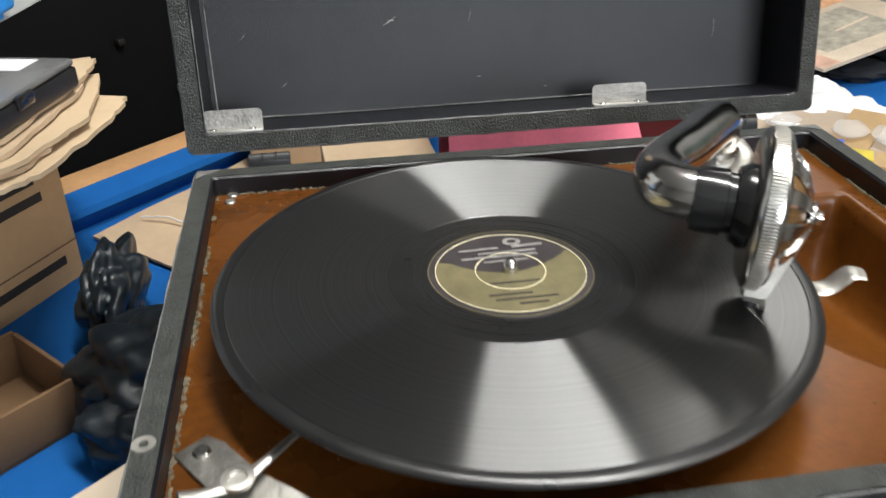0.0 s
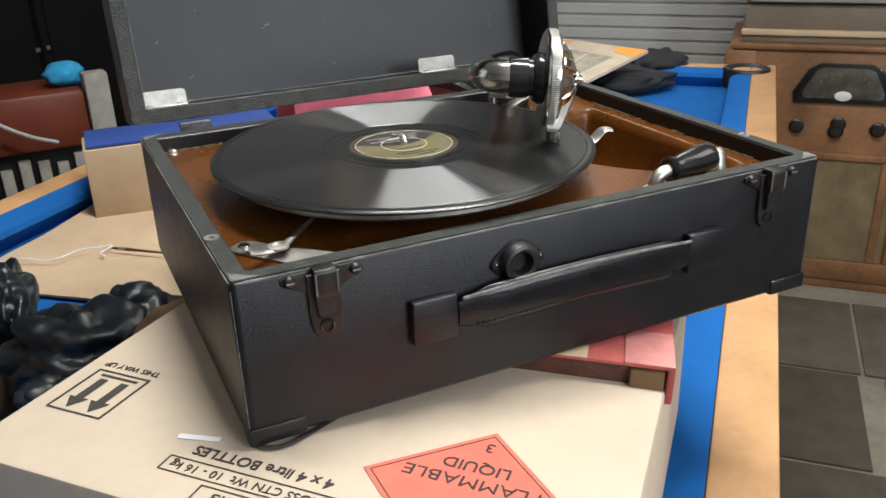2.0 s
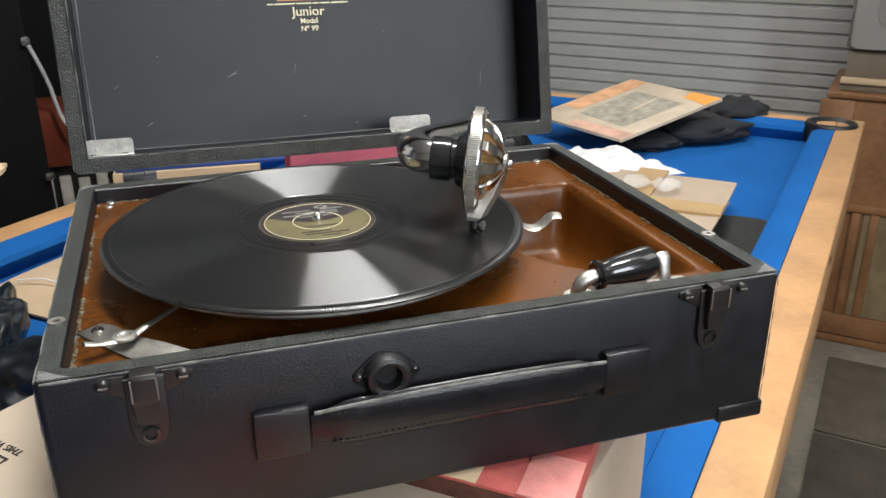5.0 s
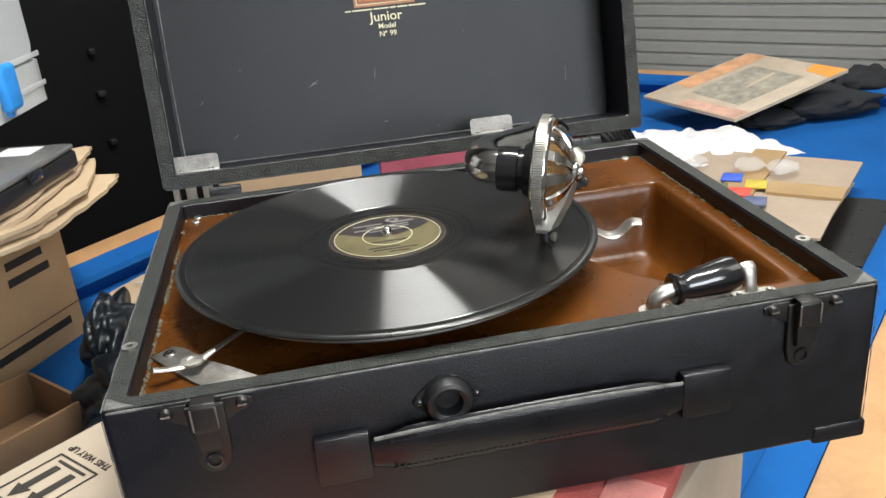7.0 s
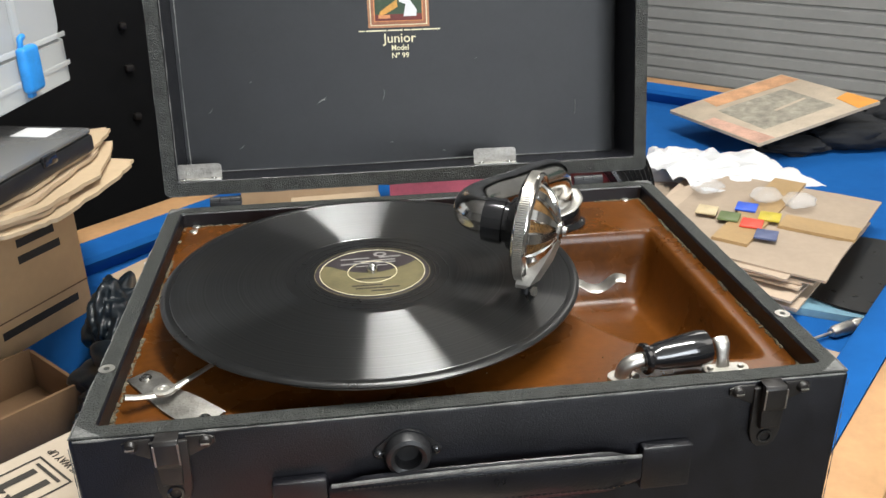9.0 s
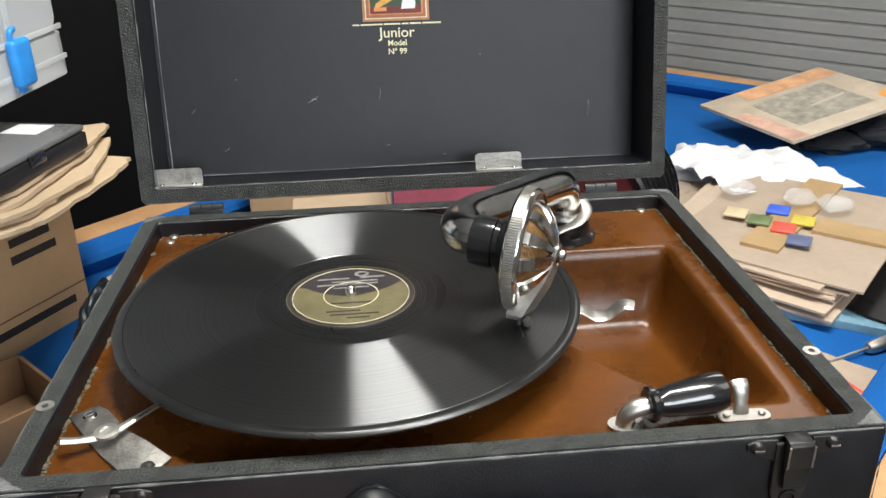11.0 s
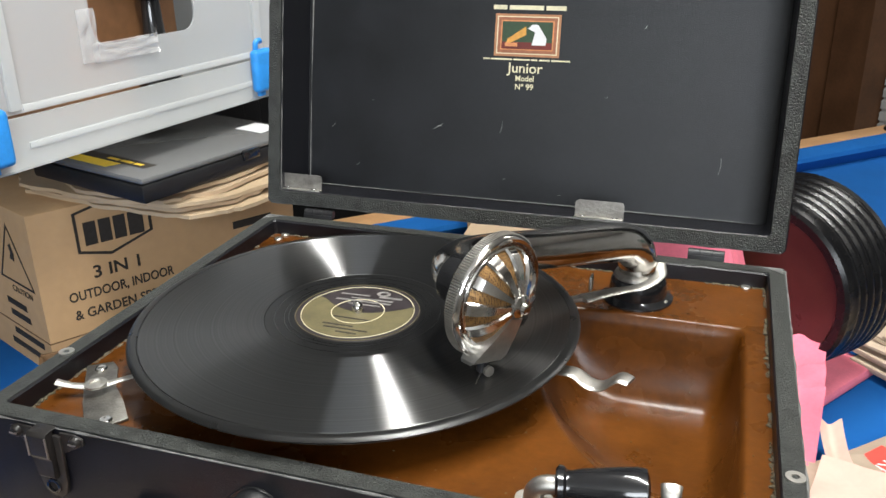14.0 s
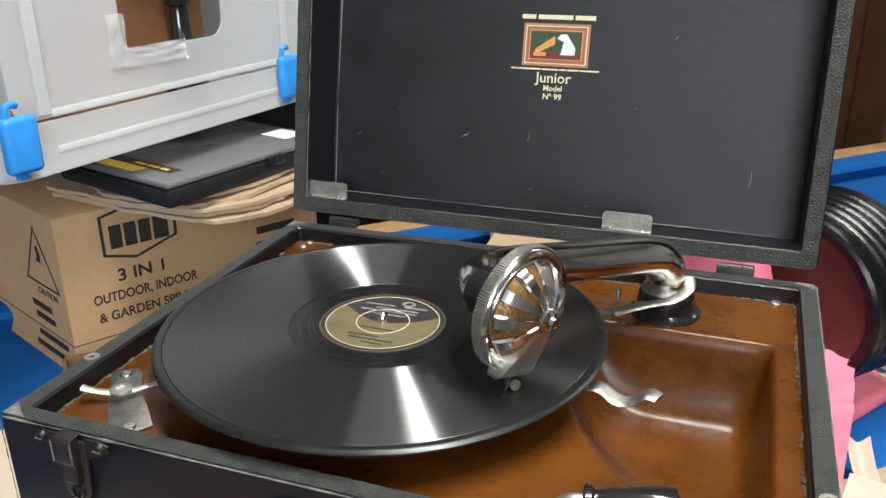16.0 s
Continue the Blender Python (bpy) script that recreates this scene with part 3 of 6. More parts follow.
# tone arm and sound box
SB = Vector((0.2370, 0.0960, 0.0515))
N_SB = Vector((0.900, -0.420, -0.064)).normalized()
arm = G("tone_arm", sweep([(0.2925, 0.2460, 0.006), (0.2920, 0.2450, 0.015), (0.2885, 0.2385, 0.0265), (0.2785, 0.2225, 0.0345), (0.2440, 0.1770, 0.0440), (0.2215, 0.1500, 0.0495), (0.2115, 0.1345, 0.0515), (0.2090, 0.1215, 0.0524), (0.2132, 0.1118, 0.0530), (0.2195, 0.1078, 0.0531)],
                          [0.0112, 0.0122, 0.0126, 0.0122, 0.0114, 0.0110, 0.0110, 0.0110, 0.0106, 0.0102], 28, 8), CHROME, None, "chromed tapering tone arm with a curved elbow")
G("arm_base", lathe([(0.0, -0.011), (0.0225, -0.011), (0.0225, -0.0098), (0.0200, -0.0085), (0.0184, -0.007), (0.0178, 0.0005), (0.0165, 0.0035), (0.0140, 0.005), (0.0, 0.005)], 40, None, Matrix.Translation((0.2935, 0.2465, 0))), BLACK_GLOSS, arm, "black turned base")
G("arm_collar", lathe([(0.0150, 0.0035), (0.0158, 0.005), (0.0150, 0.0066), (0.0120, 0.008), (0.011, 0.0078)], 40, None, Matrix.Translation((0.2935, 0.2465, 0))), MOTTLED, arm)
G("arm_strap", sweep([(0.3065, 0.2450, 0.0150), (0.3070, 0.2370, 0.0105), (0.2990, 0.2280, 0.0060), (0.2860, 0.2235, 0.0030), (0.2740, 0.2180, 0.0012), (0.2640, 0.2090, 0.0008)], [0.0030, 0.0040, 0.0044, 0.0042, 0.0052, 0.0060], 14, 8, None, 0.28), MOTTLED, arm, "bent nickel strap round the base")
for x, y in ((0.3105, 0.2400), (0.2780, 0.2555)):
    screw(x, y, -0.0092, 0.0026, arm)
G("rest_bar", plate([(0.246, 0.193), (0.2845, 0.2275), (0.2815, 0.2320), (0.243, 0.198)], -0.001, 0.0014, 0.0004), MOTTLED, arm, "flat metal arm rest")
G("rest_fork", box(0.2655, 0.2675, 0.2215, 0.2290, 0.0005, 0.0100, 0.0006), MOTTLED, arm)
MS = along(SB, SB + N_SB)
G("rubber_sleeve", lathe([(0.0098, -0.026), (0.0125, -0.0255), (0.0130, -0.022), (0.0130, -0.014), (0.0118, -0.0135), (0.0118, -0.011), (0.0145, -0.0105), (0.0165, -0.007), (0.0165, -0.0035), (0.0, -0.0035)], 40, None, MS), BLACK_GLOSS, arm, "black rubber sleeve")
sbx = G("sound_box", lathe([(0.0, -0.0050), (0.0240, -0.0050), (0.0280, -0.0046), (0.0304, -0.0034), (0.0312, -0.0024), (0.0312, 0.0030), (0.0306, 0.0044), (0.0294, 0.0052), (0.0280, 0.0046), (0.0272, 0.0030), (0.0264, 0.0028), (0.0256, 0.0042), (0.0246, 0.0046), (0.0238, 0.0036)], 72, None, MS), CHROME, None, "round chrome sound box")


def knurl():
    bm = B()
    n = 150
    for i in range(n):
        a = 2 * math.pi * i / n
        m = MS @ Matrix.Rotation(a, 4, "Z") @ Matrix.Translation((0.0312, 0, 0.0005))
        box(-0.0004, 0.0004, -0.00033, 0.00033, -0.0026, 0.0024, 0, 1, bm)
        bmesh.ops.transform(bm, matrix=m, verts=bm.verts[-8:])
    return bm


bmk = knurl()
tagged(G("knurled_edge", bmk, DULL, sbx), kind="stuff")
G("gauze", lathe([(0.0243, 0.0036), (0.0222, 0.0072), (0.0178, 0.0108), (0.0115, 0.0138), (0.0, 0.0158)], 60, None, MS), BRONZE, sbx, "bronze perforated gauze")


def rib(a):
    """Chrome spoke that narrows towards the boss."""
    bm = B()
    R = [(0.0250, 0.0048, 0.0037), (0.0226, 0.0086, 0.0036), (0.0180, 0.0124, 0.0030), (0.0115, 0.0153, 0.0020), (0.0045, 0.0172, 0.0011)]
    lo = []
    for r, z, h in R:
        lo.append([bm.verts.new((r, s * h, z + dz)) for s, dz in ((-1, -0.0014), (-0.75, 0.0006), (0.75, 0.0006), (1, -0.0014))])
    for p, q in zip(lo, lo[1:]):
        for i in range(3):
            bm.faces.new((p[i], p[i + 1], q[i + 1], q[i]))
    bm.faces.new(lo[0])
    bm.faces.new(lo[-1][::-1])
    bmesh.ops.transform(bm, matrix=MS @ Matrix.Rotation(radians(a), 4, "Z"), verts=bm.verts)
    return bm


# direction straight down in the face of the sound box
low = MS.to_3x3().inverted() @ Vector((-0.006, -0.012, -0.061))
A0 = math.degrees(math.atan2(low.y, low.x))
for k in range(9):
    G("spoke", rib(A0 + 52 + 32 * k), CHROME, sbx)
G("boss", lathe([(0.0062, 0.0165), (0.0060, 0.0184), (0.0045, 0.0194), (0.0030, 0.0196), (0.0026, 0.0216), (0.0, 0.0222)], 20, None, MS), CHROME, sbx)


def chin():
    """Guard over the needle: two bright facets that meet in a ridge."""
    bm = B()
    pts = [(0.0335, 0.0125, 0.0045, 0.0065), (0.0315, 0.0130, 0.0070, 0.0098), (0.0180, 0.0082, 0.0128, 0.0160), (0.0060, 0.0036, 0.0172, 0.0192)]
    V = [[bm.verts.new((r, s * h, zz)) for s, zz in ((-1, -0.001), (-1, z), (0.35, top), (1, z), (1, -0.001))] for r, h, z, top in pts]
    for p, q in zip(V, V[1:]):
        for i in range(5):
            j = (i + 1) % 5
            bm.faces.new((p[i], p[j], q[j], q[i]))
    bm.faces.new(V[0])
    bm.faces.new(V[-1][::-1])
    bmesh.ops.transform(bm, matrix=MS @ Matrix.Rotation(radians(A0), 4, "Z"), verts=bm.verts)
    return bm


G("chin_plate", chin(), DULL, sbx, "bright chrome guard", 20)
F = MS @ Matrix.Rotation(radians(A0), 4, "Z")
p1, p2, p3 = F @ Vector((0.033, 0, 0.003)), F @ Vector((0.0395, 0.0, 0.003)), Vector((0.2345, 0.0760, RZ + 0.0002))
G("needle_bar", rod(p1, p2, 0.0030, 0.0026, 12), BLACK_MATT, sbx, "black needle holder")
G("needle", rod(p2, p3, 0.0009, 0.0002, 8), CHROME, sbx, "steel needle")
G("needle_screw", lathe([(0.0009, 0), (0.0009, 0.004), (0.0026, 0.0042), (0.0028, 0.0062), (0.0, 0.0064)], 14, None, along(F @ Vector((0.037, 0.0, 0.003)), F @ Vector((0.037, -0.002, 0.012)))), DULL, sbx)

# brake at the front left corner
bk = G("brake_plate", plate([(0.0125, 0.066), (0.0235, 0.0745), (0.0300, 0.0700), (0.0425, 0.0520), (0.0550, 0.0420), (0.0680, 0.0290), (0.0595, 0.0165), (0.0480, 0.0205), (0.0360, 0.0340), (0.0240, 0.0500)], BOARD_Z + 0.0003, BOARD_Z + 0.0016, 0.0003), MOTTLED, None, "worn nickel brake plate")
screw(0.0225, 0.0655, BOARD_Z + 0.0016, 0.0034, bk, material=CHROME)
screw(0.0585, 0.0235, BOARD_Z + 0.0016, 0.0034, bk, material=CHROME)
G("brake_lever", sweep([(0.0185, 0.0370, -0.002), (0.0260, 0.0400, -0.0045), (0.0370, 0.0455, -0.006), (0.0480, 0.0555, -0.005), (0.0700, 0.0790, -0.0035)], [0.0028, 0.0024, 0.0030, 0.0020, 0.0012], 12, 6, None, 0.45), DULL, bk, "bent metal brake lever")
G("pivot", lathe([(0.0058, 0), (0.0058, 0.0012), (0.0035, 0.0016), (0.0032, 0.0006), (0.0, 0.0006)], 20, None, Matrix.Translation((0.0365, 0.0450, -0.0052))), DULL, bk)

# speed lever at the right of the turntable
G("speed_lever", sweep([(0.2660, 0.1220, 0.0000), (0.2750, 0.1215, 0.0000), (0.2830, 0.1200, -0.0040), (0.2900, 0.1190, -0.0035), (0.2980, 0.1180, 0.0030), (0.3040, 0.1160, 0.0030)], [0.0052, 0.0056, 0.0060, 0.0058, 0.0062, 0.0050], 14, 6, None, 0.2), DULL, None, "wavy bright metal lever")

# crank stowed at the front right
crank = G("crank", sweep([(0.2735, 0.0285, -0.011), (0.2745, 0.0285, -0.005), (0.2785, 0.0283, -0.0010), (0.2860, 0.0288, 0.0002)], [0.0042, 0.0042, 0.0042, 0.0040], 16, 6), DULL, None, "stowed winding crank")
cp, cq = Vector((0.2835, 0.0285, 0.0000)), Vector((0.3215, 0.0335, 0.0015))
G("crank_grip", lathe([(0.0, 0.0), (0.0072, 0.0), (0.0086, 0.0012), (0.0082, 0.0034), (0.0066, 0.0046), (0.0064, 0.006), (0.0074, 0.010), (0.0092, 0.026), (0.0098, 0.033), (0.0092, 0.0372), (0.006, 0.0385), (0.0, 0.0385)], 32, None, along(cp, cq)), BLACK_GLOSS, crank, "turned black wooden grip")
G("escutcheon", ring_plate(disc(0.0085, 28, 0.2745, 0.0290, 0.75), disc(0.0045, 28, 0.2745, 0.0290, 0.9), BOARD_Z + 0.0003, BOARD_Z + 0.0016), DULL, crank)
clip = G("crank_clip", plate(rounded(0.318, 0.3435, 0.0245, 0.0330, 0.004), BOARD_Z + 0.0003, BOARD_Z + 0.0014), DULL, None, "nickel crank clip")
G("clip_tongue", sweep([(0.3300, 0.0300, BOARD_Z), (0.3300, 0.0315, -0.004), (0.3300, 0.0335, 0.002), (0.3298, 0.0370, 0.004)], [0.0042, 0.0034, 0.0042, 0.0046], 14, 6, None, 0.4), DULL, clip)
screw(0.3225, 0.0287, BOARD_Z + 0.0014, 0.0018, clip)
screw(0.3395, 0.0287, BOARD_Z + 0.0014, 0.0018, clip)


# front: latches, key hole, handle
JAPAN = mat("worn_japan", (0.014, 0.012, 0.011), 0.42, vary=0.4, scale=90, bump=0.15, second=(0.10, 0.07, 0.055), amount=0.36, spec=0.45)


def latch(x):
    """Black japanned catch: a back plate with ears, a hooked clasp and a round eye."""
    o = [(x - 0.0088, -0.003), (x + 0.0088, -0.003), (x + 0.0082, -0.024), (x + 0.0080, -0.030), (x + 0.0062, -0.0360), (x + 0.0028, -0.0388), (x - 0.0028, -0.0388), (x - 0.0062, -0.0360), (x - 0.0080, -0.030), (x - 0.0082, -0.024)]
    m = pose(0, 0, 0, 90)
    bm = plate(o, 0.0006, 0.0024, 0.0006)
    bmesh.ops.transform(bm, matrix=m, verts=bm.verts)
    lt = G("latch", bm, JAPAN, None, "black japanned case latch")
    clasp = [(0.0010, 0.0006), (-0.0066, 0.0006), (-0.0080, -0.0010), (-0.0078, -0.0120), (-0.0058, -0.0150), (-0.0064, -0.0240), (-0.0048, -0.0262), (-0.0024, -0.0262), (-0.0024, -0.0006)]
    bm = B()
    ends = [[bm.verts.new((x + sx * (0.0056 if k < 5 else 0.0046), y, z)) for k, (y, z) in enumerate(clasp)] for sx in (-1, 1)]
    for i in range(len(clasp)):
        j = (i + 1) % len(clasp)
        bm.faces.new((ends[0][i], ends[0][j], ends[1][j], ends[1][i]))
    bm.faces.new(ends[0])
    bm.faces.new(ends[1][::-1])
    bmesh.ops.bevel(bm, geom=list(bm.edges), offset=0.0005, segments=2, affect="EDGES", profile=0.5)
    G("clasp", bm, JAPAN, lt, "bent clasp with worn bare edges")
    for sx in (-1, 1):
        G("clasp_edge", rod((x + sx * 0.0055, -0.0080, -0.0010), (x + sx * 0.0055, -0.0079, -0.0122), 0.0005, None, 8), MOTTLED, lt)
    for sx in (-1, 1):
        ear = [(x + sx * 0.0080, -0.0015), (x + sx * 0.0165, -0.0012), (x + sx * 0.0212, -0.0030), (x + sx * 0.0212, -0.0062), (x + sx * 0.0165, -0.0085), (x + sx * 0.0080, -0.0130)]
        bm = plate(ear if sx < 0 else ear[::-1], 0.0003, 0.0014, 0.0003)
        bmesh.ops.transform(bm, matrix=m, verts=bm.verts)
        G("ear", bm, JAPAN, lt)
        at, to = (x + sx * 0.0170, -0.0013, -0.0046), (x + sx * 0.0170, -0.01, -0.0046)
        rv = G("rivet", lathe([(0.0032, 0), (0.0031, 0.0012), (0.0022, 0.0024), (0.0, 0.0029)], 16, None, along(at, to)), JAPAN, lt)
        G("rivet_slot", box(x + sx * 0.0170 - 0.0020, x + sx * 0.0170 + 0.0020, -0.0046, -0.0036, -0.0050, -0.0043), MOTTLED, rv)
    G("eye", lathe([(0.0042, 0.0), (0.0040, 0.0012), (0.0028, 0.0013), (0.0026, -0.001), (0.0, -0.001)], 18, None, along((x, -0.0023, -0.0322), (x, -0.01, -0.0322))), BLACK_GLOSS, lt)
    return lt


latch(0.0455)
latch(0.3405)
kx, kz = 0.1565, -0.0215
km = pose(kx, 0, kz, 90)
kp = plate([(0.0125 * math.cos(a) + 0.0045 * abs(math.cos(a)) ** 6 * math.copysign(1, math.cos(a)), 0.0125 * math.sin(a) * (1 - 0.25 * abs(math.cos(a)) ** 4)) for a in [2 * math.pi * i / 40 for i in range(40)]], 0.0003, 0.0016, 0.0005)
bmesh.ops.transform(kp, matrix=km, verts=kp.verts)
key = G("crank_socket", kp, BLACK_MATT, None, "black round winding socket")
G("collar", lathe([(0.0114, 0.0008), (0.0117, 0.0046), (0.0106, 0.0076), (0.0088, 0.0084), (0.0068, 0.0072), (0.0058, 0.0034), (0.0056, 0.0010), (0.0, 0.0010)], 36, None, km), BLACK_MATT, key)
for s in (-1, 1):
    G("rivet", lathe([(0.0026, 0), (0.0025, 0.0010), (0.0015, 0.0020), (0.0, 0.0024)], 14, None, km @ Matrix.Translation((s * 0.0140, 0, 0.0014))), BLACK_GLOSS, key)
for x0 in (0.0905, 0.2745):
    G("handle_mount", box(x0, x0 + 0.0265, -0.0068, -0.0002, -0.0560, -0.0300, 0.0016), LEATHER, None, "folded leather handle loop")


def handle():
    """Padded leather grip, arched a little, stitched along both edges."""
    bm = B()
    n = 28
    rings = []
    for i in range(n + 1):
        u = i / n
        x = 0.1175 + u * (0.2745 - 0.1175)
        end = min(1, min(u, 1 - u) * 9)
        h = 0.0072 + 0.0052 * end
        th = 0.0022 + 0.0048 * end
        cz = -0.0430 + 0.0035 * math.sin(math.pi * u)
        y = -0.0055 - 0.0035 * math.sin(math.pi * u)
        rings.append([bm.verts.new((x, y - th * 0.6 * math.cos(a) * (1.0 if math.cos(a) > 0 else 0.5), cz + h * math.sin(a) + 0.0)) for a in [2 * math.pi * k / 20 for k in range(20)]])
    for a, b in zip(rings, rings[1:]):
        for k in range(20):
            j = (k + 1) % 20
            bm.faces.new((a[k], a[j], b[j], b[k]))
    bm.faces.new(rings[0])
    bm.faces.new(rings[-1][::-1])
    return bm


hd = G("handle", handle(), mat("handle_leather", (0.005, 0.005, 0.0075), 0.30, vary=0.3, scale=50, bump=0.15, bump_scale=700, second=(0.05, 0.046, 0.042), amount=0.12, spec=0.4), None, "arched black leather carrying handle")
G("edge_seam", sweep([(0.1190 + 0.1540 * u, -0.0088 - 0.0036 * math.sin(math.pi * u), -0.0325 + 0.0045 * math.sin(math.pi * u)) for u in [i / 10 for i in range(11)]], 0.0010, 8, 4), PALE_EDGE, hd, "pale worn seam")


def stitches():
    bm = B()
    for row, dz in ((0, 0.0075), (1, -0.0078)):
        for i in range(44):
            u = (i + 0.5) / 44
            x = 0.126 + u * 0.140
            v = (x - 0.1175) / 0.157
            cz = -0.0430 + 0.0035 * math.sin(math.pi * v) + dz
            y = -0.0055 - 0.0035 * math.sin(math.pi * v) - 0.0030
            k = len(bm.verts)
            box(x - 0.0010, x + 0.0010, y - 0.0007, y + 0.0007, cz - 0.0004, cz + 0.0004, 0, 1, bm)
    return bm


tagged(G("stitching", stitches(), BLACK_MATT, hd), kind="stuff")
for x, s in ((0.0, 1), (W, -1)):
    bm = B()
    box(min(x - s * 0.0006, x + s * 0.030), max(x - s * 0.0006, x + s * 0.030), -0.0012, 0.012, -H - 0.0005, -H + 0.010, 0.0015, 2, bm)
    G("corner_guard", bm, LEATHER, body)

# lid, leaning back on its hinges
LEAN_BACK = 11.2
LH = 0.292
LM = GO @ pose(0, 0.2995, 0.0075, -LEAN_BACK)       # local z runs up the lid, local y into it


def LP(name, bm, material, parent, label="", smooth=35):
    return part(name, bm, material, parent, label, smooth, LM)


def lid_shell():
    bm = B()
    dp = 0.053
    n = 6
    outer = rounded(-0.003, W - 0.001, 0, LH, 0.004, n)
    inner = rounded(0.0085, W - 0.0125, 0.0115, LH - 0.0115, 0.003, n)

    def ins(o, k):
        return [(W / 2 + (x - W / 2) * (1 - 2 * k / W), LH / 2 + (z - LH / 2) * (1 - 2 * k / LH)) for x, z in o]
    levels = [(inner, 0.047), (inner, 0.0012), (ins(inner, -0.001), 0.0), (ins(outer, 0.0018), 0.0), (outer, 0.0020), (outer, dp - 0.003), (ins(outer, 0.003), dp)]
    V = [[bm.verts.new((x, y, z)) for x, z in o] for o, y in levels]
    for a, b in zip(V, V[1:]):
        for i in range(len(a)):
            j = (i + 1) % len(a)
            bm.faces.new((a[i], a[j], b[j], b[i]))
    bm.faces.new(V[-1])
    return bm


lid = LP("lid", lid_shell(), LEATHER, gram, "open leathercloth lid leaning back")
LP("lid_panel", box(0.0087, W - 0.0127, 0.0462, 0.0468, 0.0118, LH - 0.0118), mat("lid_lining", (0.0050, 0.0055, 0.0072), 0.38, vary=0.5, scale=26, bump=0.22, bump_scale=1700, second=(0.06, 0.064, 0.066), amount=0.22, spec=0.46), lid, "smooth black lining of the lid")
bmw = ring_plate(rounded(-0.0020, W - 0.002, 0.001, LH - 0.001, 0.003), rounded(0.0078, W - 0.0118, 0.0108, LH - 0.0108, 0.003), -0.0006, 0.001)
bmesh.ops.transform(bmw, matrix=Matrix(((1, 0, 0, 0), (0, 0, 1, 0), (0, 1, 0, 0), (0, 0, 0, 1))), verts=bmw.verts)
LP("lid_rim", bmw, LEATHER_RIM, lid, "scuffed grey-black lid edge")
PALE = mat("pale_scuff", (0.22, 0.22, 0.21), 0.8, vary=0.5, scale=300)
LP("crack_line", sweep([(0.0118, 0.0455, 0.012), (0.0114, 0.0456, 0.09), (0.0120, 0.0455, 0.17), (0.0116, 0.0456, 0.28)], [0.0005, 0.00012, 0.0006, 0.0002], 6, 8), PALE, lid, "pale crack in the corner of the lining")
LP("crack_line", sweep([(0.014, 0.0452, 0.0128), (0.12, 0.0455, 0.0124), (0.25, 0.0452, 0.0128), (0.365, 0.0455, 0.0124)], [0.0004, 0.00012, 0.0004, 0.00015], 6, 8), PALE, lid)
LP("worn_edge", wear((0.0, 0.0004, 0.0006), (W - 0.004, 0.0004, 0.0006), 0.0007, 5.0), PALE_EDGE, lid)
LP("worn_edge", wear((-0.0022, 0.0004, 0.003), (-0.0022, 0.0004, LH - 0.004), 0.0006, 9.0), PALE_EDGE, lid)
LP("worn_edge", wear((0.0088, 0.0006, 0.012), (0.0088, 0.0006, LH - 0.012), 0.0006, 7.0), PALE_EDGE, lid)
for a, b, r in (((0.0650, 0.0835), (0.0662, 0.0838), 0.0007), ((0.1180, 0.0640), (0.1260, 0.0690), 0.0007), ((0.1210, 0.0668), (0.1250, 0.0665), 0.0009), ((0.1720, 0.0640), (0.1735, 0.0735), 0.0004), ((0.3350, 0.0450), (0.3358, 0.0570), 0.0006), ((0.2740, 0.1450), (0.2752, 0.1475), 0.0006), ((0.0300, 0.0600), (0.0335, 0.0635), 0.0004), ((0.1760, 0.0290), (0.1790, 0.0292), 0.0005), ((0.2200, 0.0200), (0.2225, 0.0204), 0.0004), ((0.0520, 0.0300), (0.0560, 0.0330), 0.0004), ((0.2500, 0.0950), (0.2520, 0.0956), 0.0004)):
    LP("scratch", sweep([(a[0], 0.0461, a[1]), ((a[0] + b[0]) / 2 + 0.0006, 0.0461, (a[1] + b[1]) / 2), (b[0], 0.0461, b[1])], [r * 0.4, r, r * 0.4], 6, 4, None, 0.5), PALE, lid)
for x0 in (0.0065, 0.2405):
    o = rounded(x0, x0 + 0.0345, 0.006, 0.0240, 0.003)
    bm = plate(o, 0, 0.0009)
    bmesh.ops.transform(bm, matrix=pose(0, 0.0075, 0, 90), verts=bm.verts)
    tb = LP("record_tab", bm, MOTTLED, lid, "small bright metal tab")
    LP("tab_foot", box(x0, x0 + 0.0345, 0.0022, 0.0075, 0.0113, 0.0126, 0.0004), DULL, tb)
    for k in (0.006, 0.0285):
        LP("tab_screw", lathe([(0.0022, 0), (0.002, 0.0009), (0.0, 0.0012)], 12, None, Matrix.Translation((x0 + k, 0.0050, 0.0126))), CHROME, tb)
for x in (0.0430, 0.3330):
    hg = G("hinge", rod((x - 0.012, 0.2985, 0.0030), (x + 0.012, 0.2985, 0.0030), 0.0032, None, 14), BLACK_MATT, None, "black steel hinge")
    G("hinge_leaf", box(x - 0.012, x + 0.012, 0.2945, 0.2962, -0.016, 0.003, 0.0004), BLACK_MATT, hg)
    for k in (-0.004, 0.004):
        G("hinge_knuckle", rod((x + k - 0.0006, 0.2985, 0.0030), (x + k + 0.0006, 0.2985, 0.0030), 0.0037, None, 14), BLACK_MATT, hg)

# transfer printed on the lid lining
PM = LM @ pose(0.1885, 0.0461, 0.0072, 90)                # local x right, local y up the lid


def lid_flat(name, x0, x1, z0, z1, material, lift=0.0001, label=""):
    bm = plate([(x0, z0), (x1, z0), (x1, z1), (x0, z1)], 0, 0.00012)
    return part(name, bm, material, tr, label, 0, PM @ Matrix.Translation((0, 0, lift)))


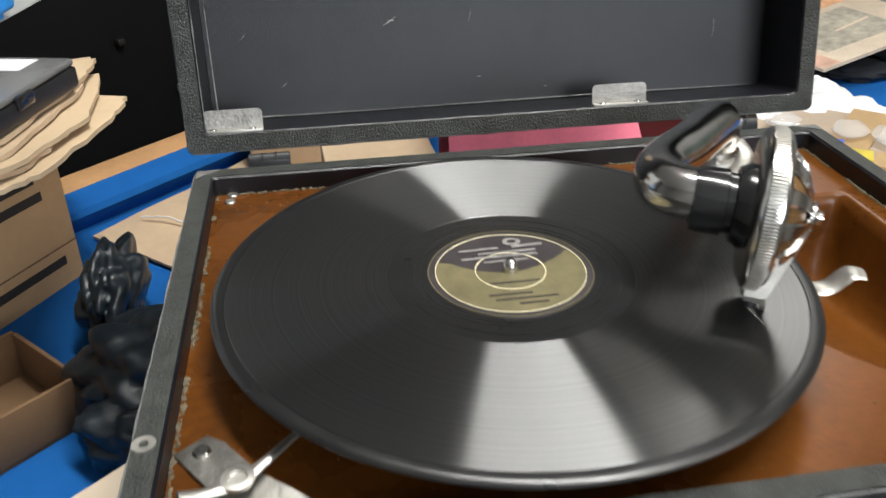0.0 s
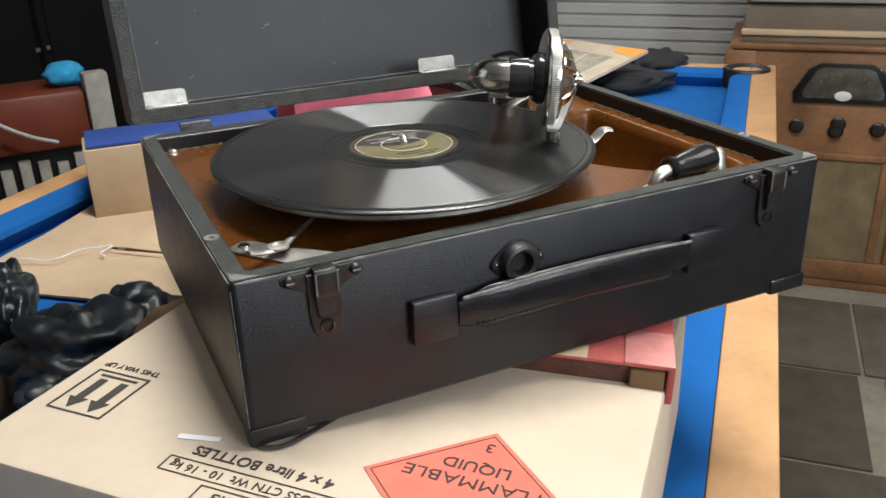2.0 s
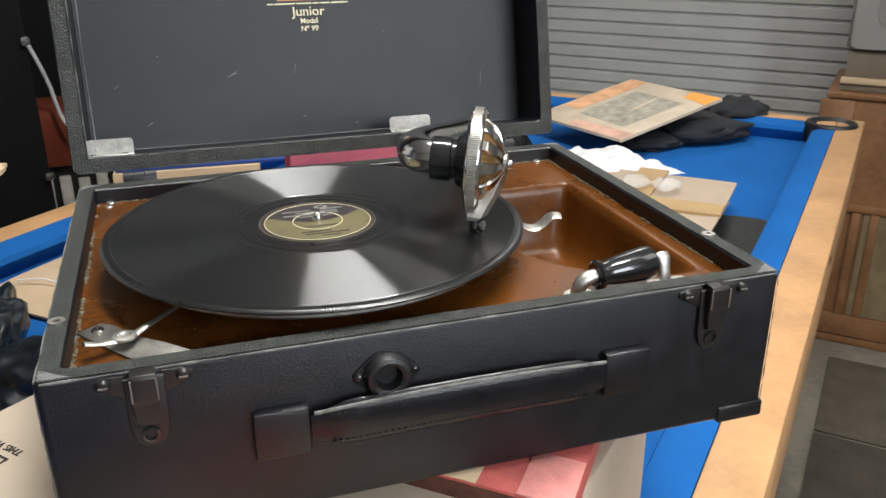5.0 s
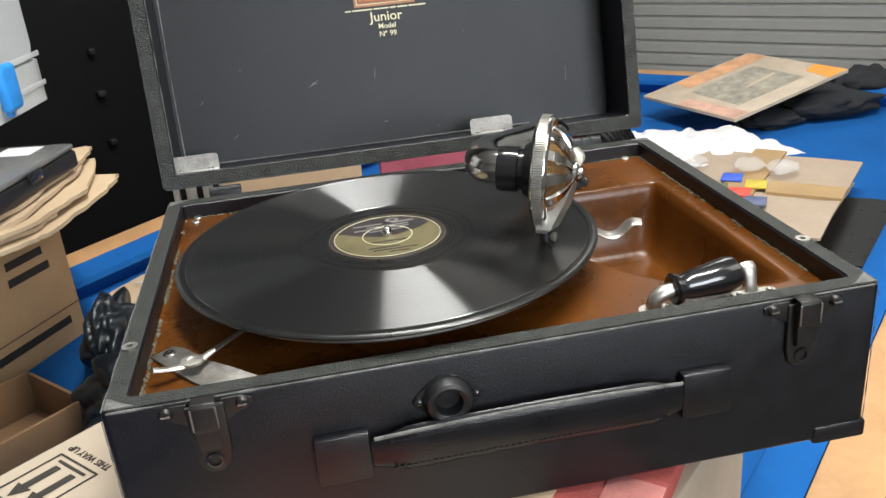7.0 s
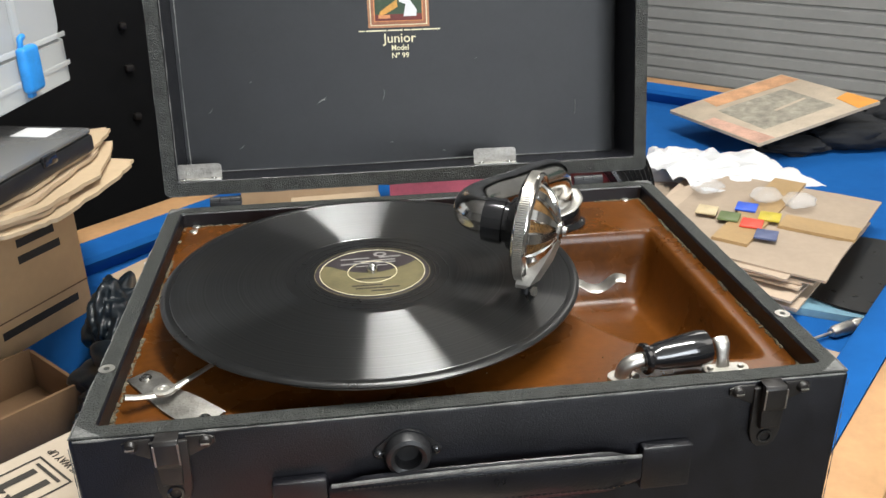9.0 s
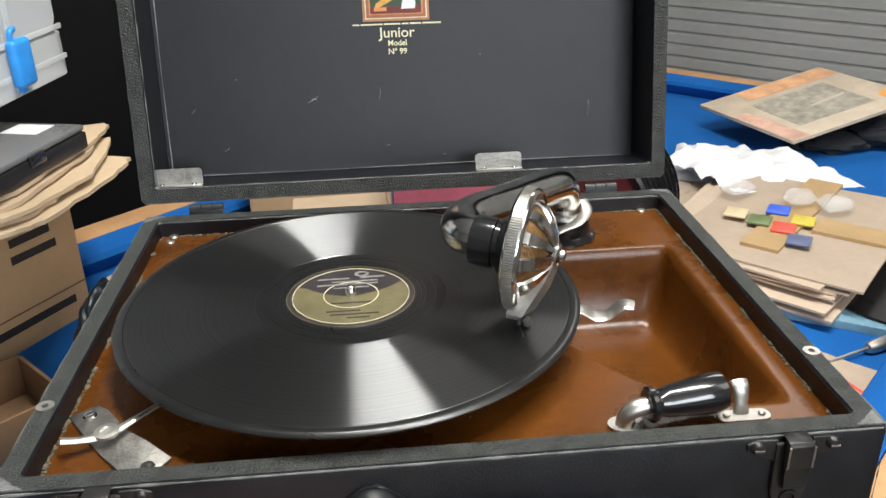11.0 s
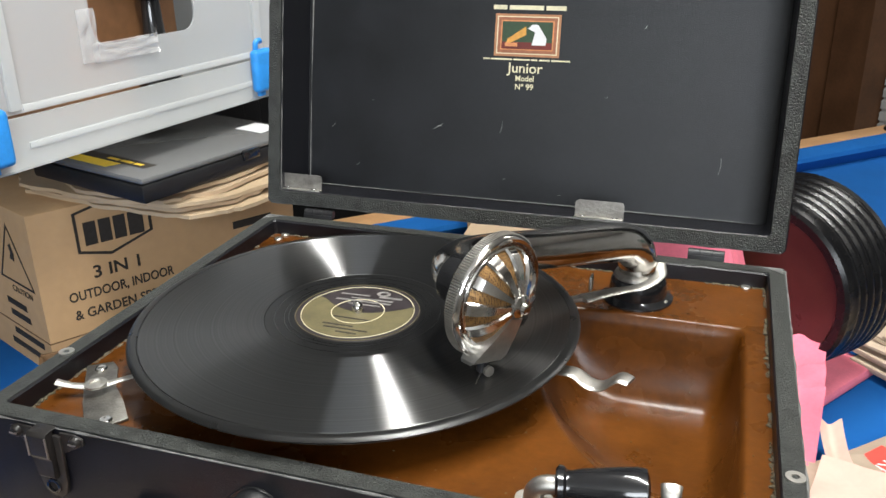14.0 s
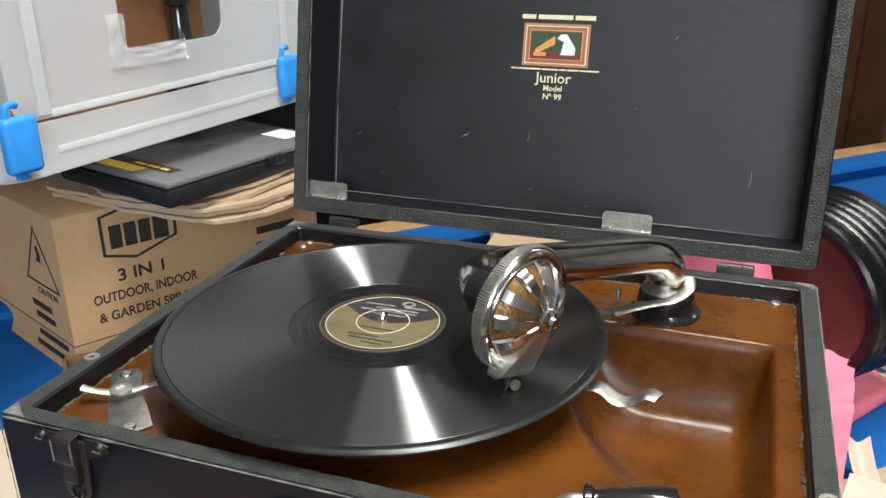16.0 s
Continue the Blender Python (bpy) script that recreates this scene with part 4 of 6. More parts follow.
tr = part("transfer", plate([(-0.0250, 0.1150), (0.0250, 0.1150), (0.0250, 0.1460), (-0.0250, 0.1460)], 0, 0.00012), mat("frame_print", (0.40, 0.185, 0.09), 0.6, vary=0.2, scale=300), lid, "small framed picture transfer in orange and green", 0, PM @ Matrix.Translation((0, 0, 0.0001)))
lid_flat("frame_line", -0.0232, 0.0232, 0.1167, 0.1443, CREAM, 0.00026)
lid_flat("frame_band", -0.0224, 0.0224, 0.1174, 0.1436, mat("brown_print", (0.30, 0.115, 0.06), 0.6, vary=0.2, scale=300), 0.0004)
lid_flat("frame_inner", -0.0202, 0.0202, 0.1196, 0.1414, ORANGE, 0.00054)
lid_flat("picture_ground", -0.0192, 0.0192, 0.1205, 0.1405, GREEN_DARK, 0.00068)
lid_flat("picture_floor", -0.0192, 0.0192, 0.1205, 0.1255, mat("dark_red_print", (0.14, 0.022, 0.016), 0.6), 0.0008)
part("pale_shape", plate([(0.004, 0.1235), (0.0145, 0.1235), (0.0150, 0.1285), (0.0105, 0.1350), (0.0080, 0.1385), (0.0040, 0.1385), (0.0005, 0.1355), (0.0035, 0.1340), (0.0060, 0.1330)], 0, 0.0001), PAPER, tr, "", 0, PM @ Matrix.Translation((0, 0, 0.00095)))
part("horn_shape", plate([(-0.0010, 0.1370), (-0.0005, 0.1310), (-0.0110, 0.1255), (-0.0160, 0.1240), (-0.0150, 0.1275), (-0.0100, 0.1310)], 0, 0.0001), mat("horn_print", (0.60, 0.30, 0.06), 0.6, vary=0.2, scale=300), tr, "", 0, PM @ Matrix.Translation((0, 0, 0.00095)))
lid_flat("box_shape", -0.0165, -0.0070, 0.1222, 0.1250, ORANGE, 0.00095)
x = -0.0270
for w in (0.0105, 0.0260, 0.0150):
    lid_flat("writing_bar", x, x + w, 0.1490, 0.1522, CREAM)
    x += w + 0.0018
x = -0.0330
for w in (0.0050, 0.0165, 0.0125, 0.0050, 0.0085, 0.0140):
    lid_flat("small_writing_bar", x, x + w, 0.1122, 0.1133, CREAM)
    x += w + 0.0010


def lid_text(text, size, z, width):
    return letters(text, size, PM @ Matrix.Translation((0, z, 0.0002)), CREAM, tr, "print", width, 0.0001, 0, 0.00008)


lid_text("Junior", 0.0105, 0.1062, 0.0275)
lid_text("Model", 0.0060, 0.0987, 0.0140)
lid_text("N\u00ba 99", 0.0060, 0.0925, 0.0140)


# ---- things on the pool table, nearest first ----
def room_at(d, n):
    v = ROOM @ Vector((d, n, 0))
    return v.x, v.y


# the big carton under the gramophone: its top sags towards the rail
TOP = pose(0, 0, -0.0938, 0, 4.1, 0) @ pose(0, 0, 0, 0, 0, YAW)
cx, cy = room_at(0.137, -0.028)
ctn = thing("cardboard_carton", cx, cy, CLOTH, "large plain cardboard carton with printed handling marks, laid flat", "carton")
CO = Matrix.Translation((-cx, -cy, -CLOTH))


def carton_body():
    bm = B()
    c = [(-0.056, -0.193), (0.330, -0.193), (0.330, 0.138), (-0.056, 0.138)]
    top = [bm.verts.new(TOP @ Vector((x, y, 0))) for x, y in c]
    low = [bm.verts.new((*(ROOM @ Vector((x, y, 0))).xy, CLOTH)) for x, y in c]
    bm.faces.new(top)
    bm.faces.new(low[::-1])
    for i in range(4):
        j = (i + 1) % 4
        bm.faces.new((low[i], low[j], top[j], top[i]))
    bmesh.ops.bevel(bm, geom=list(bm.edges), offset=0.003, segments=2, affect="EDGES", profile=0.5)
    return bm


part("carton_body", carton_body(), mat("pale_carton", (0.47, 0.385, 0.295), 0.85, vary=0.08, scale=9, bump=0.12, bump_scale=220, second=(0.44, 0.33, 0.23), amount=0.25), ctn, "", 35, CO)
MARK = CO @ TOP @ pose(0, 0, 0.0004, 0, 0, 90)      # local x across the table, local y against its length


def mark(d, n):
    return MARK @ Matrix.Translation((n, -d, 0))


fr = ring_plate([(-0.018, -0.022), (0.018, -0.022), (0.018, 0.022), (-0.018, 0.022)], [(-0.0167, -0.0207), (0.0167, -0.0207), (0.0167, 0.0207), (-0.0167, 0.0207)], 0, 0.0002)
am = part("arrow_mark", fr, INK, ctn, "printed frame with two arrows", 0, mark(0.0145, 0.1075))
for sx in (-0.0072, 0.0072):
    part("arrow", plate([(sx - 0.0026, -0.013), (sx + 0.0026, -0.013), (sx + 0.0026, 0.008), (sx + 0.0062, 0.008), (sx, 0.0185), (sx - 0.0062, 0.008), (sx - 0.0026, 0.008)], 0, 0.0002), INK, am, "", 0, mark(0.0145, 0.1075))
part("ground_line", plate([(-0.0125, -0.0178), (0.0125, -0.0178), (0.0125, -0.0158), (-0.0125, -0.0158)], 0, 0.0002), INK, am, "", 0, mark(0.0145, 0.1075))
letters("THIS WAY UP", 0.0072, mark(0.0435, 0.1075), INK, ctn, "print", 0.038)
letters("4 x 4 litre BOTTLES", 0.0105, mark(-0.0105, -0.0125), INK, ctn, "print", 0.078, bold=0.0001)
fr = ring_plate([(-0.048, -0.006), (0.048, -0.006), (0.048, 0.006), (-0.048, 0.006)], [(-0.0472, -0.0053), (0.0472, -0.0053), (0.0472, 0.0053), (-0.0472, 0.0053)], 0, 0.0002)
part("print_frame", fr, INK, ctn, "", 0, mark(-0.0250, -0.0130))
letters("GROSS CTN Wt  10 - 16 kg", 0.0082, mark(-0.0250, -0.0130), INK, ctn, "print", 0.088)
fr = ring_plate([(-0.03, -0.006), (0.03, -0.006), (0.03, 0.006), (-0.03, 0.006)], [(-0.0292, -0.0053), (0.0292, -0.0053), (0.0292, 0.0053), (-0.0292, 0.0053)], 0, 0.0002)
part("print_frame", fr, INK, ctn, "", 0, mark(-0.0400, -0.0230))
letters("0.0248m3", 0.0082, mark(-0.0400, -0.0230), INK, ctn, "print", 0.042)
h = 0.054
hz = part("hazard_diamond", plate([(0, -h), (h, 0), (0, h), (-h, 0)], 0, 0.0002), HAZARD, ctn, "red printed hazard diamond", 0, mark(0.0080, -0.1130))
k1, k2 = h - 0.0035, h - 0.0043
part("diamond_line", ring_plate([(0, -k1), (k1, 0), (0, k1), (-k1, 0)], [(0, -k2), (k2, 0), (0, k2), (-k2, 0)], 0.0002, 0.0004), INK, hz, "", 0, mark(0.0080, -0.1130))
letters("FLAMMABLE", 0.0120, mark(0.0160, -0.1130) @ Matrix.Translation((0, 0, 0.0003)), INK, hz, "print", 0.070)
letters("LIQUID", 0.0115, mark(0.0290, -0.1120) @ Matrix.Translation((0, 0, 0.0003)), INK, hz, "print", 0.035, bold=0.0001)
letters("3", 0.0110, mark(0.0475, -0.1135) @ Matrix.Translation((0, 0, 0.0003)), INK, hz, "print")
flame = [(-0.008, 0.0), (0.008, 0.0), (0.010, 0.006), (0.006, 0.014), (0.003, 0.010), (0.0, 0.020), (-0.005, 0.010), (-0.008, 0.012), (-0.010, 0.005)]
part("flame_sign", plate(flame, 0.0002, 0.0004), INK, hz, "", 0, mark(0.0000, -0.1130))
scr = sweep([(-0.048, -0.080, 0.0006), (-0.030, -0.050, 0.0006), (-0.016, -0.012, 0.0006), (-0.004, -0.003, 0.0006), (0.006, -0.012, 0.0006), (-0.004, -0.028, 0.0006), (-0.022, -0.044, 0.0006)], [0.0010, 0.0016, 0.0020, 0.0024, 0.0026, 0.0030, 0.0012], 10, 6, None, 0.2)
part("marker_scribble", scr, INK, ctn, "thick black marker loop", 35, MARK)
part("scuff", plate([(0.020, -0.003), (0.042, 0.002), (0.041, 0.006), (0.019, 0.001)], 0, 0.0002), PAPER, ctn, "white torn scuff", 0, MARK)


def album(name, x, y, z, w, dpt, th, turn, cover, label, tilt=(0, 0)):
    """Thick bound album: two boards, a spine and a page block."""
    t = thing(name, x, y, z, label, "album", turn, "", "", tilt)
    part("page_block", box(-w / 2 + 0.004, w / 2 - 0.004, -dpt / 2 + 0.003, dpt / 2 - 0.004, 0.0025, th - 0.0025, 0.001), PAGES, t, "brown worn page edges")
    for z0 in (0, th - 0.0025):
        part("cover_board", box(-w / 2, w / 2, -dpt / 2, dpt / 2, z0, z0 + 0.0025, 0.0009), cover, t)
    part("spine", box(w / 2 - 0.0035, w / 2 + 0.001, -dpt / 2, dpt / 2, 0.0002, th - 0.0002, 0.001), cover, t)
    return t


al = album("record_album", 0.2425, 0.0860, -0.1170, 0.150, 0.200, 0.0255, -38, RED_BOOK, "worn red cloth album under the gramophone", (0, 3))
part("cream_band", box(-0.020, 0.024, -0.1002, 0.098, 0.0253, 0.0260, 0.0003), CARD_PALE, al, "faded cream band on the cover")
part("corner_patch", box(0.046, 0.0755, -0.1003, -0.060, 0.0252, 0.0264, 0.0005), mat("pink_patch", (0.58, 0.22, 0.20), 0.8, vary=0.2, scale=60, bump=0.3), al, "faded pink corner piece")
part("cut_end", box(0.050, 0.0700, -0.1012, -0.0960, 0.004, 0.0215, 0.001), CARTON_DARK, al, "bare board end")

# carton of sprayers at the far left, with flattened card, a parts case and a plastic tub on it
HX, HY, HT = -0.382, 0.382, 59.36
hv = thing("cardboard_carton", HX, HY, CLOTH, "brown printed cardboard carton of garden sprayers, closed", "carton", HT)
SKEW = 8.1                      # the carton is pushed a little out of square
part("carton_body", plate([(0.030, 0.0), (0.359, 0.0), (0.321, 0.267), (-0.008, 0.267)], 0, 0.200, 0.003), CARTON_WARM, hv)
part("tape_seam", plate([(0.0294, -0.0006), (0.3596, -0.0006), (0.3216, 0.2676), (-0.0086, 0.2676)], 0.0435, 0.0450), CARTON_DARK, hv)


def face(x, z):
    return pose(x, -0.0004, z - CLOTH, 90)


hexo = [(0.078, -0.089), (0.122, -0.079), (0.167, -0.089), (0.167, -0.130), (0.115, -0.147), (0.078, -0.137)]
hc = (sum(p[0] for p in hexo) / 6, sum(p[1] for p in hexo) / 6)
hexi = [(hc[0] + (x - hc[0]) * 0.92, hc[1] + (z - hc[1]) * 0.90) for x, z in hexo]
part("badge_outline", ring_plate(hexo, hexi, 0, 0.0003), INK, hv, "black outlined badge", 0, pose(0, -0.0003, -CLOTH, 90))
for x0, x1 in ((0.088, 0.102), (0.105, 0.119), (0.122, 0.136), (0.139, 0.157)):
    part("badge_bar", plate([(x0, -0.130), (x1, -0.130), (x1, -0.102), (x0, -0.102)], 0, 0.0003), INK, hv, "", 0, pose(0, -0.0003, -CLOTH, 90))
letters("3 IN 1", 0.0210, face(0.120, -0.164), INK, hv, "print", 0.055, bold=0.0004)
letters("OUTDOOR, INDOOR", 0.0165, face(0.122, -0.188), INK, hv, "print", 0.126, bold=0.0003)
letters("& GARDEN SPRAY", 0.0165, face(0.122, -0.211), INK, hv, "print", 0.120, bold=0.0003)
for x0, x1, z in ((0.270, 0.325, -0.152), (0.268, 0.330, -0.172), (0.225, 0.340, -0.252)):
    part("writing_bar", plate([(x0, z - 0.005), (x1, z - 0.005), (x1, z + 0.005), (x0, z + 0.005)], 0, 0.0003), INK, hv, "", 0, pose(0, -0.0003, -CLOTH, 90))


def side(y, z):
    return pose(0.030, 0, 0, 0, 0, SKEW) @ pose(-0.0004, y, z - CLOTH, 90, 0, -90)


def tri(r):
    return [(r * math.cos(radians(a)), r * math.sin(radians(a))) for a in (90, 210, 330)]


part("warning_triangle", ring_plate(tri(0.050), tri(0.045), 0, 0.0003), INK, hv, "", 0, side(0.055, -0.150))
part("warning_sign", plate([(-0.006, -0.004), (0.004, -0.006), (0.006, 0.004), (0.001, 0.016), (-0.005, 0.012), (-0.002, 0.004)], 0, 0.0003), INK, hv, "", 0, side(0.055, -0.140))
letters("CAUTION", 0.0110, side(0.047, -0.184), INK, hv, "print", 0.050)
for y, z, w in ((0.070, -0.205, 0.05), (0.066, -0.220, 0.05), (0.055, -0.245, 0.075), (0.060, -0.262, 0.09)):
    part("writing_bar", plate([(-w / 2, -0.004), (w / 2, -0.004), (w / 2, 0.004), (-w / 2, 0.004)], 0, 0.0003), INK, hv, "", 0, side(y, z))


def torn(seed, outline, jag=0.004, k=7):
    """Torn edge: an outline with small jags."""
    rnd = random.Random(seed)
    out = []
    for (x0, y0), (x1, y1) in zip(outline, outline[1:] + outline[:1]):
        for i in range(k):
            t = i / k
            s = jag if i else 0
            out.append((x0 + (x1 - x0) * t + rnd.uniform(-s, s), y0 + (y1 - y0) * t + rnd.uniform(-s, s)))
    return out


FLAPS = (([(-0.188, 0.450), (-0.150, 0.490), (-0.116, 0.612), (-0.112, 0.672), (-0.300, 0.720), (-0.500, 0.560), (-0.425, 0.474), (-0.295, 0.452)], CARD_PALE),
         ([(-0.206, 0.452), (-0.158, 0.500), (-0.136, 0.610), (-0.150, 0.690), (-0.330, 0.700), (-0.490, 0.540), (-0.410, 0.468), (-0.300, 0.448)], CARTON),
         ([(-0.198, 0.446), (-0.166, 0.480), (-0.128, 0.585), (-0.145, 0.720), (-0.310, 0.700), (-0.480, 0.530), (-0.420, 0.462), (-0.290, 0.446)], CARD_PALE),
         ([(-0.214, 0.444), (-0.170, 0.500), (-0.146, 0.640), (-0.160, 0.760), (-0.330, 0.700), (-0.470, 0.530), (-0.330, 0.450)], CARTON),
         ([(-0.222, 0.436), (-0.176, 0.510), (-0.148, 0.650), (-0.150, 0.740), (-0.330, 0.680), (-0.440, 0.500)], CARD_PALE))
for i, (o, mt) in enumerate(FLAPS):
    z = -0.0798 + 0.0060 * i
    bm = plate(torn(i, o, 0.003, 7), z, z + 0.0042)
    for v in bm.verts:
        dv = v.co - Vector((-0.26, 0.50, v.co.z))
        v.co.z += (0.0030 * noise.noise(v.co * 9 + Vector((i * 5, 0, 0))) - 0.010 * max(0, dv.length - 0.13)) * (1 if i else 0)
    lone("flattened_card", bm, mt, "torn piece of flattened cardboard on the carton", "cardboard", None, "", "flattened cards")

tool = thing("parts_case", -0.2040, 0.4030, -0.0500, "flat black plastic parts case with a smoked lid", "case", 74.7)
part("tray", box(0, 0.238, 0, 0.190, 0, 0.0200, 0.004), BLACK_MATT, tool)
part("lid", box(0.001, 0.237, 0.001, 0.189, 0.0202, 0.0270, 0.003), SMOKE, tool, "scratched smoky clear lid")
part("latch", box(0.135, 0.160, -0.003, 0.004, 0.012, 0.024, 0.002), BLACK_GLOSS, tool)
part("yellow_label", plate([(0.010, 0.070), (0.026, 0.066), (0.026, 0.140), (0.010, 0.140)], 0.0270, 0.0273), YELLOW, tool, "worn yellow printed strip")
part("label_bar", plate([(0.026, 0.030), (0.042, 0.028), (0.042, 0.138), (0.0262, 0.138)], 0.0270, 0.0273), INK, tool)
for y0, y1 in ((0.040, 0.052), (0.056, 0.074), (0.078, 0.096)):
    part("writing_bar", plate([(0.031, y0), (0.036, y0), (0.036, y1), (0.031, y1)], 0.0273, 0.0275), YELLOW, tool)
part("white_label", plate([(0.195, 0.030), (0.228, 0.030), (0.228, 0.072), (0.195, 0.072)], 0.0270, 0.0273), PAPER, tool)

tub = thing("storage_tub", -0.267, 0.314, 0.0100, "frosted clear plastic storage tub with blue clips, upside down", "tub", 80.6)
TL, TD, TH = 0.450, 0.300, 0.340


def tub_wall():
    """Front wall with a rounded opening."""
    k = 6
    outer = rounded(-0.02, TL, 0.046, TH, 0.02, k)
    inner = rounded(0.109, 0.249, 0.092, 0.215, 0.018, k)
    bm = ring_plate(outer, inner, 0, 0.0022)
    bmesh.ops.transform(bm, matrix=pose(0, 0.0022, 0, 90), verts=bm.verts)
    return bm


part("front_wall", tub_wall(), TUB, tub)
part("side_wall", box(TL - 0.0022, TL, 0.003, TD, 0.046, TH, 0.0006), TUB, tub)
part("side_wall", box(-0.02, -0.0178, 0.003, TD, 0.046, TH, 0.0006), TUB, tub)
part("back_wall", box(-0.018, TL - 0.002, TD, TD + 0.002, 0.046, TH, 0.0006), TUB, tub)
part("base", box(-0.02, TL, 0.003, TD, TH + 0.0005, TH + 0.0025, 0.0006), TUB, tub)
lidp = part("tub_lid", ring_plate(rounded(-0.046, TL + 0.008, -0.010, TD + 0.01, 0.03), rounded(-0.042, TL + 0.004, -0.006, TD + 0.006, 0.026), 0.0, 0.045), TUB_RIB, tub, "clear lid with a deep rim")
part("lid_plate", plate(rounded(-0.046, TL + 0.008, -0.010, TD + 0.01, 0.03), -0.0020, -0.0002), TUB_RIB, lidp)
for z in (0.016, 0.0500):
    part("lid_rib", box(0.012, TL - 0.010, -0.0118, -0.0098, z, z + 0.0060, 0.0009), TUB_RIB, lidp)
for x in (0.005, 0.342):
    part("wall_rib", box(x, x + 0.012, -0.004, 0.0005, 0.050, TH, 0.001), TUB_RIB, tub)
def tape(x0, x1, z0, z1, seed):
    bm = sheet(x1 - x0, z1 - z0, 16, 12, lambda u, v: 0.0045 * abs(noise.noise(Vector((u * 5, v * 2, seed)))) + 0.0015 * noise.noise(Vector((u * 14, v * 5, seed))), 0.0004)
    return part("crinkled_tape", bm, FILM, tub, "crinkled clear tape", 30, pose((x0 + x1) / 2, -0.0015, (z0 + z1) / 2, 90))


tape(0.092, 0.113, 0.078, 0.128, 1)
tape(0.105, 0.190, 0.076, 0.095, 3)
for x in (-0.044, 0.318):
    cl = part("clip", box(x, x + 0.034, -0.0230, -0.0102, 0.0080, 0.0580, 0.0055, 4), BLUE_PLASTIC, tub, "blue plastic clip")
    part("clip_hook", sweep([(x + 0.008, -0.015, 0.056), (x + 0.009, -0.0155, 0.066), (x + 0.016, -0.015, 0.068), (x + 0.021, -0.012, 0.066)], 0.0032, 10, 5), BLUE_PLASTIC, cl)
    part("clip_foot", box(x + 0.010, x + 0.020, -0.016, -0.010, 0.002, 0.0102, 0.001), BLUE_PLASTIC, cl)
lone("wooden_box", box(-0.02, 0.20, 0.10, 0.25, 0.0, 0.20, 0.004), CABINET, "small brown wooden box inside the tub", "box", pose(-0.222, 0.400, 0.0105, 0, 0, 80.6))
bt = lathe([(0.0, 0.0), (0.022, 0.0), (0.024, 0.004), (0.024, 0.060), (0.026, 0.066), (0.012, 0.085), (0.010, 0.120), (0.014, 0.122), (0.014, 0.150), (0, 0.150)], 24)
lone("spray_bottle", bt, BLACK_GLOSS, "black plastic bottle inside the tub", "bottle", Matrix.Translation(tub.matrix_world @ Vector((0.240, 0.055, 0.0005))))
lone("equipment_case", box(-0.16, 0.16, -0.14, 0.14, 0, 0.2875, 0.004), BLACK_MATT, "black equipment case supporting the tub", "case", pose(-0.560, 0.700, CLOTH, 0, 0, 62))


def open_carton(x, y, z, w, dp, hh, turn, label):
    t = thing("open_carton", x, y, z, label, "carton", turn)
    part("bottom", box(-w / 2, w / 2, -dp / 2, dp / 2, 0, 0.004), CARTON_DARK, t)
    for s in (-1, 1):
        part("wall", box(-w / 2, w / 2, s * dp / 2 - 0.002, s * dp / 2 + 0.002, 0.0042, hh, 0.0006), CARTON_DARK, t)
        part("wall", box(s * (w / 2 - 0.0002) - 0.002, s * (w / 2 - 0.0002) + 0.002, -dp / 2 + 0.0022, dp / 2 - 0.0022, 0.0042, hh - 0.001, 0.0006), CARTON_DARK, t)
    return t


open_carton(-0.2470, 0.4030, CLOTH, 0.190, 0.105, 0.050, 43, "small open brown cardboard box, empty")


def crumple(name, x, y, z, sx, sy, sz, seed, material, label, category, amp=0.35, sub=4):
    """Crumpled bag: a squashed ball with sharp folds."""
    bm = B()
    bmesh.ops.create_icosphere(bm, subdivisions=sub, radius=1)
    off = Vector((seed * 7.3, seed * 3.1, seed))
    for v in bm.verts:
        p = v.co.normalized()
        r = 1 + amp * (abs(noise.noise(p * 1.6 + off)) * 1.4 - 0.3) + amp * 0.42 * (abs(noise.noise(p * 3.1 + off)) - 0.2) + amp * 0.14 * (abs(noise.noise(p * 8 + off)) - 0.2)
        q = p * r
        v.co = Vector((q.x * sx, q.y * sy, max(-1.0, q.z) * sz + sz))
    return lone(name, bm, material, label, category, Matrix.Translation((x, y, z)), "", "", 60)


def bin_bag():
    t = thing("plastic_bag", -0.075, 0.440, CLOTH, "crumpled black plastic bag beside the carton", "plastic bag")
    for nm, x, y, sx, sy, sz, zz, sd in (("bag_body", 0, 0.0, 0.070, 0.075, 0.040, 0, 1), ("bag_fold", 0.055, 0.030, 0.050, 0.040, 0.038, 0.0, 2), ("bag_neck", -0.060, 0.125, 0.028, 0.060, 0.046, 0.0, 3), ("bag_fold", -0.010, -0.055, 0.050, 0.040, 0.030, 0.0, 5)):
        ob = crumple(nm, x, y, zz, sx, sy, sz, sd, BAG, "", "", 0.34, 5)
        ob.parent = t
    return t


bin_bag()
wal = crumple("leather_pouch", 0.015, 0.400, CLOTH, 0.045, 0.030, 0.045, 9, CARTON_DARK, "small tan leather pouch beside the bag", "pouch", 0.2)

